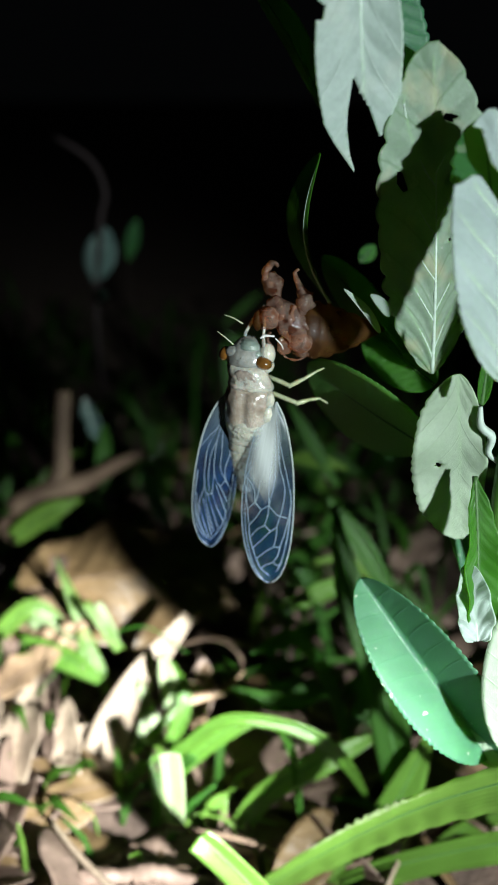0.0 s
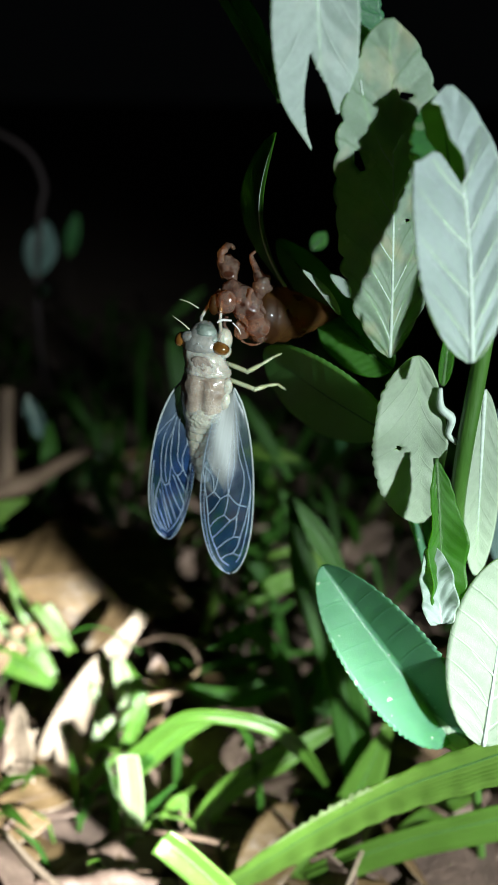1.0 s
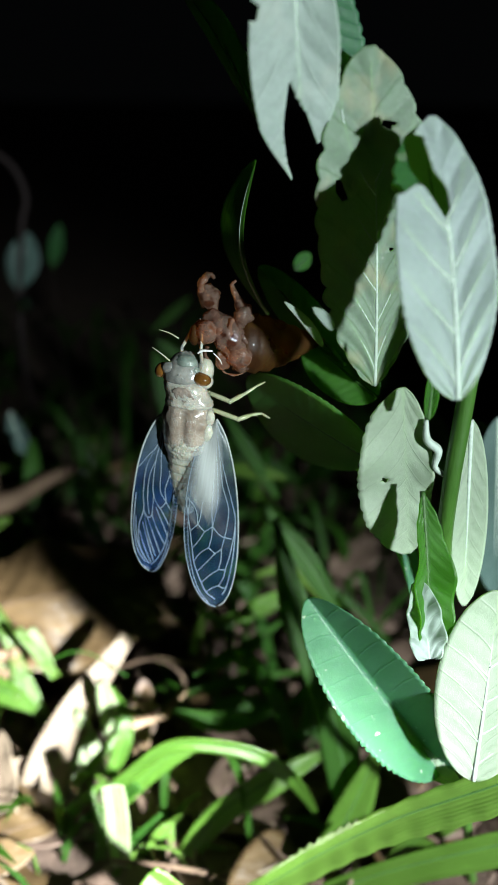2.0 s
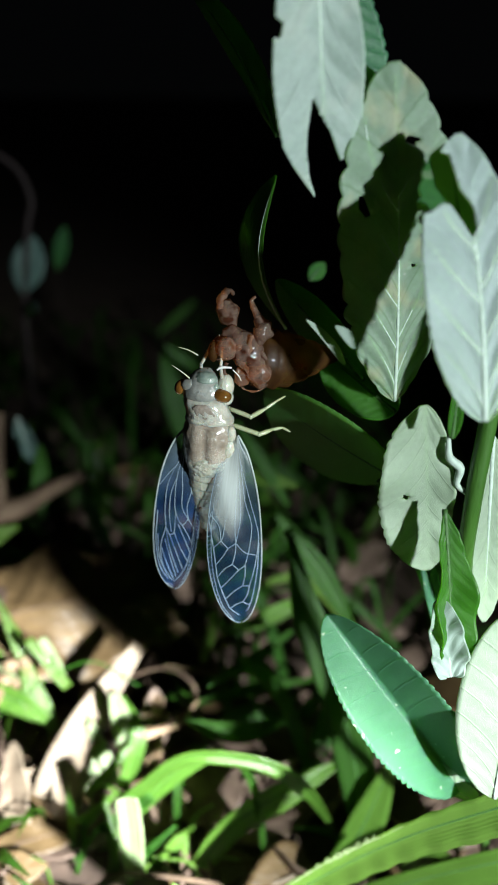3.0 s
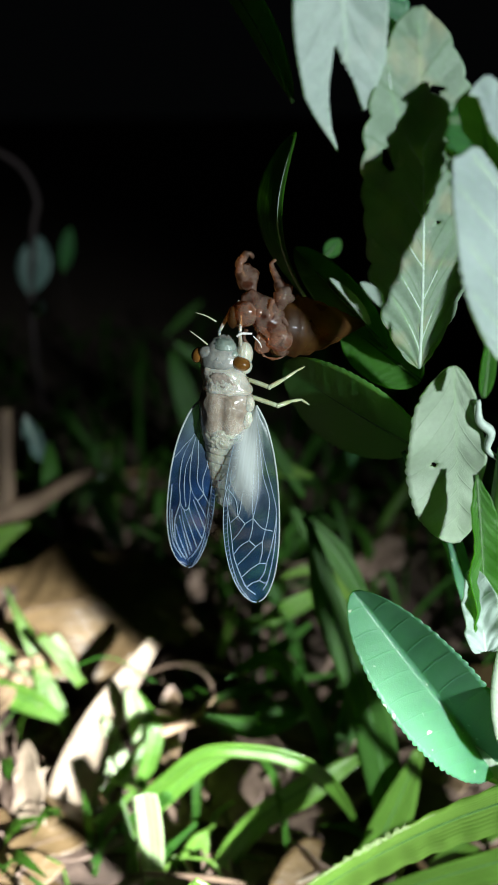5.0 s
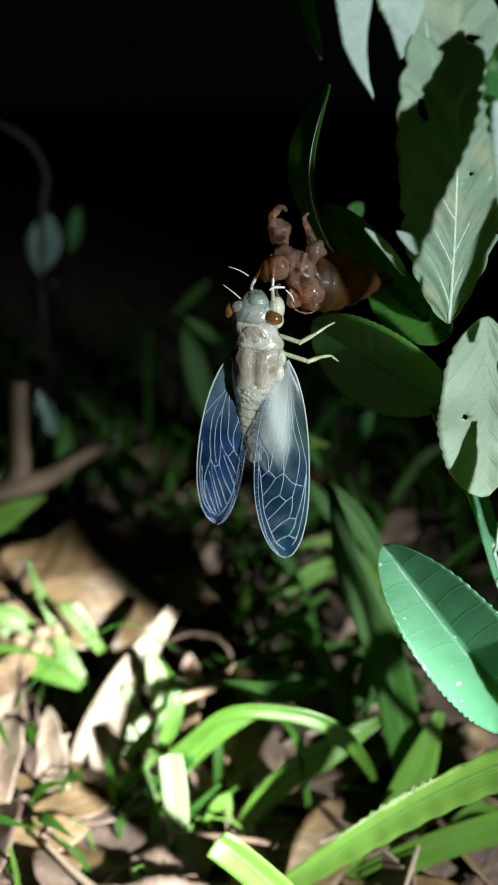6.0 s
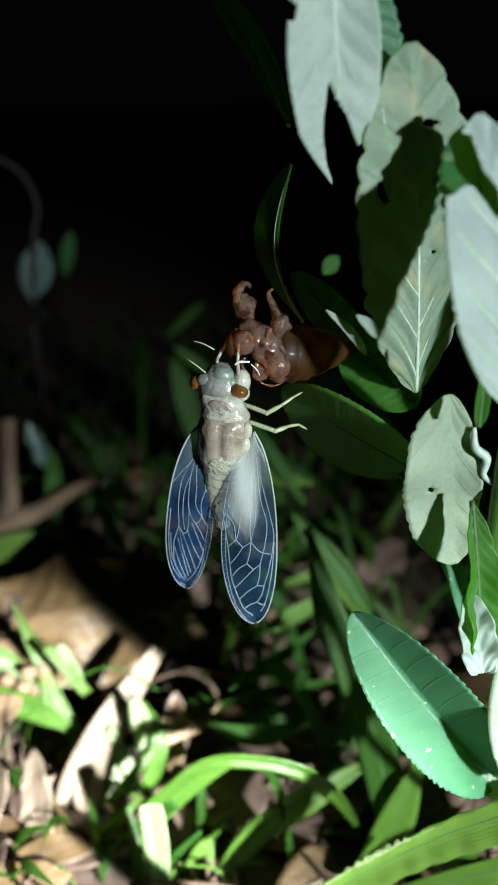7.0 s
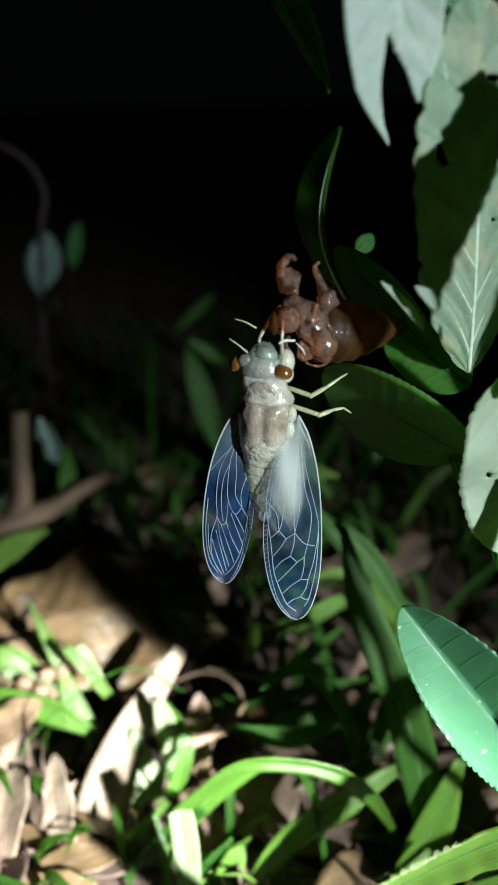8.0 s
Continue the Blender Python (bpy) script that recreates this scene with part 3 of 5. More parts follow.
leaf(shrub, (0.0330, 0.1510, 0.1930), (0.0250, 0.1530, 0.2020), 0.0008, 0.0010, (UNDER, UPPER), 0, (0, 0), 0.0, 0.05, 0.0, 0.4, 0.7, label="narrow pale leaf edge", rib=0, n=(30, 6))
leaf(shrub, (0.0340, 0.1460, 0.1980), (0.0300, 0.1480, 0.2020), 0.0010, 0.0012, (UNDER, UPPER), 0, (0, 0), 0.0, 0.05, 0.0, 0.4, 0.7, label="narrow pale leaf edge", rib=0, n=(30, 6))
leaf(shrub, (0.0468, 0.1680, 0.1577), (0.0659, 0.1600, 0.1115), 0.0023, 0.0029, (GLOSSY, UNDER), 0, (20, 20), 0.0, -0.06, 0.0, 0.5, 0.5, label="long glossy green leaf behind")
# dark grass colour paints in the shade of the turned-away half
leaf(shrub, (0.0249, 0.1820, 0.1919), (0.0203, 0.1680, 0.2278), 0.0085, 0.0012, (GRASS_DARK, UNDER), 0, (-64, 45), 0.0, -0.13, 0.0, 0.45, 0.7, label="slender folded leaf above the shell, painted dark for shade", rib=0.0004, rib_mat=RIB)
leaf(shrub, (0.0670, 0.1400, 0.0849), (0.0326, 0.1510, 0.1307), 0.0129, 0.0172, (GLOSSY, UNDER), 0, (36, 53), 0.03, 0.0, 0.02, 0.5, 0.48, 29, 0.035, label="glossy serrated leaf folded along its midrib", veins=8, n=(140, 20), rib=0, rib_mat=RIB_GREEN)
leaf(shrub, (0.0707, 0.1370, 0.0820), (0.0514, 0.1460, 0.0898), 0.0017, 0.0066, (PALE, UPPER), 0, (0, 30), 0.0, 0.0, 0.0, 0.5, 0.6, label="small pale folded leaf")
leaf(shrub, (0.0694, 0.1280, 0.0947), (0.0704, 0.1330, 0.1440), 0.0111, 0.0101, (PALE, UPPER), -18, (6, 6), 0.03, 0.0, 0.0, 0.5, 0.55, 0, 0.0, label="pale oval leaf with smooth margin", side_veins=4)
leaf(shrub, (0.0546, 0.1430, 0.1631), (0.0576, 0.1350, 0.1258), 0.0060, 0.0050, (BRIGHT, UNDER), -14, (38, 34), 0.02, 0.0, 0.0, 0.62, 0.5, label="curled drooping leaf", rib_mat=RIB_GREEN, quilt=0.0005, wave=0.0012)
leaf(shrub, (0.0572, 0.1335, 0.1263), (0.0541, 0.1375, 0.1441), 0.0045, 0.0043, (SILVER, UPPER), 0, (20, 34), 0.05, 0.0, 0.0, 0.4, 0.42, label="silvery rolled tip of the curled leaf", quilt=0.0006, veins=4, wave=0.0012, rib=0.0003)
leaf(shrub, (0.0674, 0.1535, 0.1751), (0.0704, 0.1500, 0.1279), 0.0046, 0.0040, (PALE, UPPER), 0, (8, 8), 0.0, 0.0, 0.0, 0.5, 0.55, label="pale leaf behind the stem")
leaf(shrub, (0.0942, 0.2000, 0.1562), (0.0993, 0.1950, 0.0989), 0.0083, 0.0083, (FAR_LEAF, UPPER), 0, (8, 8), 0.0, 0.0, 0.0, 0.5, 0.6, label="bluish leaf behind the shrub")
leaf(shrub, (0.0530, 0.1400, 0.1811), (0.0532, 0.1400, 0.1941), 0.0016, 0.0016, (BRIGHT, UNDER), 0, (30, 30), 0.0, 0.0, 0.0, 0.4, 0.7, label="narrow young leaf")
leaf(shrub, (0.0379, 0.2300, 0.1930), (0.0422, 0.2300, 0.1980), 0.0024, 0.0024, (UPPER, UNDER), 0, (5, 5), label="small green leaf", n=(24, 10))

bm = bmesh.new()
tube(bm, [(0.0644, 0.1430, 0.2081), (0.0630, 0.1450, 0.1942), (0.0624, 0.1460, 0.1779), (0.0618, 0.1460, 0.1632), (0.0633, 0.1490, 0.1443), (0.0662, 0.1480, 0.1225), (0.0705, 0.1460, 0.0994), (0.0732, 0.1420, 0.0783), (0.0838, 0.1550, 0.0443), (0.0984, 0.1700, -0.0115), (0.1161, 0.1800, -0.0892)], [0.0015, 0.0017, 0.0019, 0.0019, 0.0018, 0.0016, 0.0015, 0.0015, 0.0015, 0.0015, 0.0016], 10)
part("stem", bm, STEM, shrub)
bm = bmesh.new()
tube(bm, [(0.0552, 0.1475, 0.1777), (0.0559, 0.1475, 0.1732), (0.0586, 0.1475, 0.1705), (0.0583, 0.1475, 0.1667), (0.0608, 0.1465, 0.1647)], [0.0005, 0.0009, 0.0010, 0.0007, 0.0006])
part("petiole", bm, RIB, shrub, "curly pale leaf stalk")

# ---------------------------------------------------------------- the cicada
r_axis = (Vector((0.0082, 0.1640, 0.1820)) - Vector((-0.0008, 0.1668, 0.1826))).normalized()
u_axis = Vector((-0.150, 0.10, 0.98)).normalized()
u_axis = (u_axis - r_axis * u_axis.dot(r_axis)).normalized()
n_axis = r_axis.cross(u_axis)
BODY = Matrix((r_axis, u_axis, n_axis)).transposed().to_4x4()
BODY.translation = Vector((0.0037, 0.1654, 0.1823)) - u_axis * 0.0123 - n_axis * 0.0006
BODY = BODY @ Matrix.Diagonal((0.001, 0.001, 0.001, 1))


def wrinkle(bm, amount, scale):
    """Fine creases of soft new skin, in the body's millimetres."""
    bm.normal_update()
    for v in bm.verts:
        v.co += v.normal * amount * (noise.noise(v.co * scale) + 0.5 * noise.noise(v.co * scale * 2.3))


def body_part(name, make, mat, parent, label="", shift=0.0):
    bm = bmesh.new()
    make(bm)
    for v in bm.verts:
        v.co.x += shift * min(1.0, max(0.0, (12.0 - v.co.y) / 5.0))
    bmesh.ops.transform(bm, matrix=BODY, verts=bm.verts)
    return part(name, bm, mat, parent, label)


cicada = thing("cicada", "freshly moulted pale cicada hanging below its empty shell", "cicada")


def make_head(bm):
    loft(bm, [(17.8, 0.6, -1.2, 0.6, 0.4, 0.6), (17.0, 0.4, -0.8, 2.3, 1.5, 2.0), (15.2, 0.1, -0.2, 3.4, 2.2, 3.0), (13.2, 0, 0.2, 4.3, 2.5, 3.2), (11.4, 0, 0.4, 4.2, 2.6, 3.0), (10.6, 0, 0.3, 3.4, 2.0, 2.4)])
    for x, y in ((0, 13.2), (-0.8, 12.5), (0.8, 12.5)):
        blob(bm, (x, y, 2.7), (0.3, 0.3, 0.25), seg=10, rings=6)
    wrinkle(bm, 0.16, 1.0)


head = body_part("head", make_head, HEAD_SKIN, cicada, "greyish white head")


def make_face(bm):
    blob(bm, (0.7, 15.2, -0.3), (2.8, 2.3, 2.4), seg=32, rings=20)
    bm.normal_update()
    for v in bm.verts:
        v.co += v.normal * 0.07 * math.sin(v.co.y * 7.5)


body_part("face", make_face, TEAL, head, "swollen grey-green face with fine ribs")
for x, y, z, size in ((-2.7, 13.9, 1.0, 1.5), (2.6, 14.0, 0.6, 1.15), (0.0, 12.0, 1.9, 1.5)):
    body_part("brow", lambda bm: (blob(bm, (x, y, z), (size * 1.25, size, size * 0.8), seg=24, rings=16), wrinkle(bm, 0.15, 1.1)), TEAL if x > 1 else HEAD_SKIN, head, "soft grey swelling between the eyes")
body_part("cheek", lambda bm: (blob(bm, (5.0, 13.8, -1.2), (2.0, 3.0, 2.2)), blob(bm, (5.4, 11.4, -1.0), (1.6, 1.8, 2.2))), CREAM, head, "cream side of the face")
for s in (-1, 1):
    body_part("eye", lambda bm: blob(bm, (4.75, 12.3, 0.6) if s > 0 else (-4.9, 13.0, 0.2), (2.2, 1.6, 1.8) if s > 0 else (1.8, 1.4, 1.5), Matrix.Rotation(radians(-14 if s > 0 else 70), 3, "Z"), seg=28, rings=18), EYE_MAT, head, "glossy amber compound eye")
bm = bmesh.new()
tube(bm, [(0.0034, 0.1670, 0.1906), (0.0013, 0.1670, 0.1919), (-0.0009, 0.1670, 0.1927)], [0.0002, 0.00016, 0.00009], 6)
part("antenna", bm, LEG, head)
bm = bmesh.new()
tube(bm, [(0.0013, 0.1640, 0.1864), (-0.0004, 0.1640, 0.1880), (-0.0024, 0.1640, 0.1896)], [0.0002, 0.00015, 0.00008], 6)
part("antenna", bm, LEG, head)



def make_pronotum(bm):
    loft(bm, [(11.3, 0, 0, 4.0, 2.6, 3.0), (10.6, 0, 0, 4.7, 3.1, 3.4), (9.0, 0, 0, 5.0, 3.5, 3.8), (7.6, 0, 0, 5.2, 3.7, 4.0), (6.8, 0, 0, 5.5, 3.8, 4.1), (6.4, 0, 0, 5.65, 3.95, 4.2), (5.9, 0, 0, 5.65, 3.9, 4.1), (5.6, 0, 0, 5.4, 3.6, 3.9)], 56)
    wrinkle(bm, 0.2, 0.6)
    wrinkle(bm, 0.07, 1.6)


pronotum = body_part("pronotum", make_pronotum, SKIN, cicada, "creased cream collar behind the head", 1.9)


def make_patch(bm):
    blob(bm, (0.1, 8.8, 3.1), (2.5, 1.7, 0.5), seg=28, rings=14)
    blob(bm, (0.1, 7.3, 3.3), (1.0, 0.9, 0.5), seg=20, rings=10)
    wrinkle(bm, 0.2, 1.3)


body_part("patch", make_patch, TAUPE, pronotum, "brownish diamond mark on the collar", 1.9)


def make_mesonotum(bm):
    loft(bm, [(5.9, 0, 0, 5.3, 3.4, 3.8), (4.6, 0, 0, 5.8, 4.2, 4.2), (1.8, 0, 0, 6.0, 4.6, 4.4), (-1.4, 0, 0, 5.8, 4.5, 4.2), (-3.8, 0, 0, 5.3, 4.0, 4.0), (-5.6, 0, 0, 4.6, 3.4, 3.6)], 60)
    for v in bm.verts:
        # two raised lobes with a shallow groove between them
        if v.co.z > 0:
            v.co.z -= 0.5 * math.exp(-(v.co.x / 0.8) ** 2) * (1 if -4 < v.co.y < 5 else 0) - 0.25 * math.exp(-((abs(v.co.x) - 2.4) / 1.2) ** 2)
    wrinkle(bm, 0.2, 0.8)


body_part("mesonotum", make_mesonotum, PINK, cicada, "pinkish wrinkled back plate", 1.9)


def make_cross(bm):
    loft(bm, [(-2.4, 0, 0, 5.2, 4.2, 3.8), (-3.4, 0, 0, 5.45, 4.35, 4.0), (-4.6, 0, 0, 5.2, 4.1, 3.9), (-5.8, 0, 0, 4.8, 3.8, 3.7), (-7.0, 0, 0, 4.4, 3.3, 3.4)], 90)
    bm.normal_update()
    for v in bm.verts:
        v.co += v.normal * (0.35 * abs(noise.noise(v.co * Vector((0.55, 1.5, 1.0)))) + 0.12 * noise.noise(v.co * 2.2) - 0.1)
    blob(bm, (5.3, 3.6, 1.2), (1.3, 2.0, 1.3))
    blob(bm, (5.0, 0.2, 1.6), (1.4, 2.4, 1.2))
    blob(bm, (-5.2, 2.6, 0.6), (0.9, 2.0, 1.2))
    wrinkle(bm, 0.15, 1.7)


body_part("scutellum", make_cross, CREAM, cicada, "cream puckered skin between the wings", 1.9)


def make_abdomen(bm):
    secs = []
    for k in range(8):
        y = -4.6 - 2.15 * k
        w = 4.6 * (1 - (k / 8.8) ** 2.4)
        secs += [(y, 0.08 * k, -0.3, w, w * 0.76, w * 0.8), (y - 1.6, 0.08 * k + 0.06, -0.3, w * 1.0, w * 0.76, w * 0.78), (y - 1.95, 0.08 * k + 0.07, -0.3, w * 0.88, w * 0.64, w * 0.7)]
    secs.append((-22.6, 0.7, -0.3, 0.5, 0.4, 0.4))
    loft(bm, secs, 44)
    wrinkle(bm, 0.15, 1.1)


body_part("abdomen", make_abdomen, CREAM, cicada, "cream ringed abdomen", 1.9)


def leg(points, radii, label="pale jointed leg", mat=LEG):
    bm = bmesh.new()
    for a, b, ra, rb in zip(points, points[1:], radii, radii[1:]):
        mid = tuple((p + q) / 2 for p, q in zip(a, b))
        tube(bm, [a, mid, b], [ra, max(ra, rb) * 1.06, rb], 8, 4)
        blob(bm, a, (ra * 1.12,) * 3, seg=8, rings=6)
    return part("leg", bm, mat, cicada, label)


leg([(0.0100, 0.1700, 0.1764), (0.0147, 0.1670, 0.1753), (0.0181, 0.1670, 0.1771), (0.0209, 0.1680, 0.1785), (0.0231, 0.1700, 0.1788)], [0.0005, 0.00054, 0.00036, 0.00025, 0.00013])
leg([(0.0103, 0.1700, 0.1724), (0.0166, 0.1670, 0.1708), (0.0197, 0.1680, 0.1714), (0.0222, 0.1690, 0.1713), (0.0244, 0.1710, 0.1692)], [0.0005, 0.00054, 0.00036, 0.00025, 0.00013])
leg([(0.0037, 0.1700, 0.1842), (0.0040, 0.1670, 0.1885), (0.0068, 0.1670, 0.1934), (0.0083, 0.1700, 0.1940)], [0.00042, 0.0004, 0.00032, 0.0002], "thin pale foreleg", SKIN)
leg([(0.0084, 0.1650, 0.1850), (0.0082, 0.1640, 0.1885), (0.0087, 0.1650, 0.1931), (0.0082, 0.1670, 0.1950)], [0.00042, 0.00036, 0.00032, 0.0002], "thin pale foreleg", SKIN)


def wing(root, tip, wl, wr, costal_left, mat, turn=0, peak=0.6, blunt=0.55, curl=0.02, label="", name="forewing", netted=True, costa=0.00026, drawn=None, fineness=0.5):
    """A clear wing: a thin skin and a raised net of veins, thick along the leading edge."""
    b, axis, side, out, length = leaf_frame(root, tip, turn)
    p_exp, q_exp = blunt * peak / (1 - peak), blunt
    top = peak ** p_exp * (1 - peak) ** q_exp

    def at(u, c, lift=0.0):
        w = min(max(u, 0.003), 0.9995)
        pr = max(w ** p_exp * (1 - w) ** q_exp / top, 0.004)
        s = -wl * pr + (wl + wr) * pr * (c if costal_left else 1 - c)
        return b + axis * (u * length) + side * s + out * (lift + curl * length * math.sin(math.pi * u) * (0.4 + 0.6 * math.sin(math.pi * c)) + 0.0005 * math.sin(9 * u + 5 * c))

    nu, nv = 40, 12
    us = [math.sin(math.pi / 2 * i / nu) for i in range(nu + 1)]
    bm = bmesh.new()
    uvl = bm.loops.layers.uv.new("UVMap")
    g = [[[bm.verts.new(at(us[i], j / nv, h)) for j in range(nv + 1)] for i in range(nu + 1)] for h in (0.00003, -0.00003)]
    for h in (0, 1):
        for i in range(nu):
            for j in range(nv):
                q = [(i, j), (i + 1, j), (i + 1, j + 1), (i, j + 1)]
                f = bm.faces.new([g[h][x][y] for x, y in (q if h else q[::-1])])
                for lp, (x, y) in zip(f.loops, q if h else q[::-1]):
                    lp[uvl].uv = (us[x], y / nv)
    bmesh.ops.recalc_face_normals(bm, faces=bm.faces)
    ob = part(name, bm, mat, cicada, label)
    if not netted:
        return ob

    def vein(pts, r, material=VEIN, label=""):
        vb = bmesh.new()
        tube(vb, [tuple(at(u, c)) for u, c in pts], r, 6, 5)
        return part("vein", vb, material, ob, label)

    rim = [math.sin(math.pi / 2 * k / 22) for k in range(23)]
    vein([(u, 0.0) for u in rim], [costa * (1.2 - 0.75 * u) for u in rim], COSTA, "thick pale leading edge")
    vein([(u, 1.0) for u in rim], [costa * 0.45] * 23)
    vein([(0.3 + 0.68 * k / 9, 0.93) for k in range(10)], costa * 0.3)
    r = costa * fineness
    if drawn:
        for pts in drawn:
            vein(pts, [r * (0.62 + 0.38 * min(1.0, u / 0.5)) for u, _ in pts])
        for k in range(20):
            u = 0.5 + 0.47 * k / 20
            vein([(u, 0.93), (u + 0.008, 0.97), (u + 0.012, 1.0)], r * 0.45)
    return ob


FINE_VEINS = (
    ((0.02, 0.45), (0.2, 0.40), (0.28, 0.2), (0.36, 0.03)),
    ((0.2, 0.40), (0.35, 0.22), (0.5, 0.24), (0.6, 0.3), (0.72, 0.2), (0.85, 0.2), (0.95, 0.35)),
    ((0.03, 0.48), (0.2, 0.46), (0.3, 0.42), (0.42, 0.44), (0.5, 0.5), (0.57, 0.66), (0.53, 0.78)),
    ((0.05, 0.52), (0.25, 0.54), (0.36, 0.6), (0.46, 0.63), (0.53, 0.78), (0.6, 0.92)),
    ((0.05, 0.56), (0.2, 0.72), (0.36, 0.82), (0.40, 0.97)),
    ((0.36, 0.82), (0.45, 0.74), (0.53, 0.78)),
    ((0.3, 0.42), (0.4, 0.33), (0.52, 0.36), (0.62, 0.44)),
    ((0.6, 0.3), (0.64, 0.4), (0.62, 0.5), (0.5, 0.5)),
    ((0.6, 0.3), (0.74, 0.42), (0.9, 0.66)),
    ((0.64, 0.4), (0.74, 0.54), (0.87, 0.78)),
    ((0.62, 0.5), (0.72, 0.64), (0.81, 0.86)),
    ((0.57, 0.58), (0.66, 0.72), (0.75, 0.88)),
    ((0.57, 0.66), (0.63, 0.78), (0.69, 0.89)),
    ((0.68, 0.3), (0.8, 0.42), (0.93, 0.6)),
    ((0.74, 0.22), (0.84, 0.32), (0.95, 0.5)),
    ((0.66, 0.12), (0.8, 0.14), (0.9, 0.25), (0.96, 0.42)),
    ((0.52, 0.07), (0.7, 0.07), (0.86, 0.1), (0.95, 0.25)),
    ((0.4, 0.94), (0.55, 0.91), (0.7, 0.89), (0.82, 0.87), (0.91, 0.76), (0.965, 0.5)),
)
wing((0.0002, 0.1670, 0.1735), (-0.0055, 0.1640, 0.1320), 0.0048, 0.0064, False, WING, 12, 0.56, 0.49, 0.03, "clear bluish forewing with dense pale veins", costa=0.00023, drawn=FINE_VEINS, fineness=0.55)
A, B, C, D, E = (0.57, 0.89), (0.53, 0.755), (0.57, 0.635), (0.545, 0.49), (0.667, 0.868)
F, G, H, I, J = (0.66, 0.565), (0.693, 0.45), (0.67, 0.325), (0.74, 0.868), (0.8, 0.84)
K, L, M, N, O = (0.864, 0.8), (0.787, 0.375), (0.79, 0.23), (0.92, 0.75), (0.885, 0.36)
LONG_VEINS = (
    (D, (0.4, 0.38), (0.15, 0.4), (0.02, 0.45)),
    (H, (0.565, 0.226), (0.46, 0.18), (0.335, 0.28), (0.15, 0.32), (0.03, 0.42)),
    (M, (0.69, 0.14), (0.545, 0.055), (0.44, 0.1), (0.3, 0.2), (0.1, 0.35)),
    ((0.94, 0.22), (0.885, 0.14), (0.73, 0.09), (0.565, 0.05)),
    (B, (0.45, 0.8), (0.39, 0.97)),
    (A, (0.46, 0.95), (0.39, 0.97), (0.2, 0.62), (0.04, 0.5)),
    (B, (0.5, 0.72), (0.42, 0.68), (0.25, 0.55), (0.05, 0.48)),
    (D, (0.46, 0.5), (0.3, 0.46), (0.06, 0.46)),
)
CROSS_VEINS = (
    (A, B), (B, C), (C, (0.62, 0.74), E), (C, D), (D, (0.6, 0.51), F), (F, (0.69, 0.72), I), (F, G), (G, H), (G, (0.74, 0.6), J),
    (H, (0.73, 0.33), L), (L, M), (L, (0.82, 0.56), K), (M, (0.84, 0.26), O), (O, (0.9, 0.55), N), (O, (0.9, 0.2), (0.885, 0.14)),
    (D, (0.6, 0.33), (0.625, 0.13)), (A, E, I, J, K, N, (0.965, 0.5)),
)
wing((0.0112, 0.1630, 0.1726), (0.0105, 0.1560, 0.1264), 0.0052, 0.0077, True, WING_DIM, -6, 0.57, 0.51, 0.03, "clear bluish forewing with pale veins", costa=0.00024, drawn=LONG_VEINS + CROSS_VEINS)
wing((0.0112, 0.1626, 0.1726), (0.0074, 0.1572, 0.1470), 0.0036, 0.0050, True, CLOUD, 0, 0.6, 0.45, 0.05, "crumpled milky hind wing", "hindwing", False)

# ---------------------------------------------------------------- the empty shell
shell = thing("cicada_shell", "empty amber cicada nymph shell clinging to a leaf", "insect shell")

def world_loft(pts, secs, n=18):
    """Rings about a path in space: (half width, half depth) at each point."""
    bm = bmesh.new()
    rows = []
    path = smooth_path([(*p, *s) for p, s in zip(pts, secs)], 5)
    for i, q in enumerate(path):
        a, c = path[max(0, i - 1)], path[min(len(path) - 1, i + 1)]
        d = Vector(c[:3] - a[:3]).normalized()
        s = AWAY.cross(d).normalized()
        o = s.cross(d).normalized()
        ring = 1 + 0.05 * math.sin(i * 2.1)
        rows.append([bm.verts.new(Vector(q[:3]) + s * q[3] * ring * math.cos(2 * math.pi * k / n) + o * q[4] * ring * math.sin(2 * math.pi * k / n)) for k in range(n)])
    for a, c in zip(rows, rows[1:]):
        for k in range(n):
            bm.faces.new((a[k], a[(k + 1) % n], c[(k + 1) % n], c[k]))
    bm.faces.new(rows[0][::-1])
    bm.faces.new(rows[-1])
    bmesh.ops.recalc_face_normals(bm, faces=bm.faces)
    return bm


part("abdomen", world_loft([(0.0149, 0.1690, 0.1893), (0.0189, 0.1695, 0.1886), (0.0237, 0.1710, 0.1879), (0.0294, 0.1730, 0.1874), (0.0338, 0.1750, 0.1870), (0.0379, 0.1770, 0.1866)],
                           [(0.0045, 0.004), (0.0066, 0.005), (0.0062, 0.005), (0.0042, 0.004), (0.0022, 0.0022), (0.0006, 0.0006)], 30), SHELL, shell, "amber ringed abdomen")


def crumple(bm, amount, scale=480):
    """Dents and folds of dry thin skin."""
    bm.normal_update()
    for v in bm.verts:
        k = v.co * scale
        v.co += v.normal * amount * (noise.noise(k) + 0.6 * abs(noise.noise(k * 2.1)) - 0.3)


def shell_loft(name, pts, secs, mat, label="", amount=0.0008):
    bm = world_loft(pts, secs, 36)
    crumple(bm, amount)
    return part(name, bm, mat, shell, label)


def shell_blob(name, centre, radii, mat=SHELL_PINK, label="", rough=0.0005, turn=None):
    bm = bmesh.new()
    blob(bm, centre, radii, turn, seg=36, rings=24)
    crumple(bm, rough, 560)
    return part(name, bm, mat, shell, label)


def shell_tube(name, pts, radii, mat=SHELL_PINK, label="", knobs=0.0):
    bm = bmesh.new()
    tube(bm, pts, radii, 12, 8)
    crumple(bm, knobs * 1.2, 620)
    return part(name, bm, mat, shell, label)


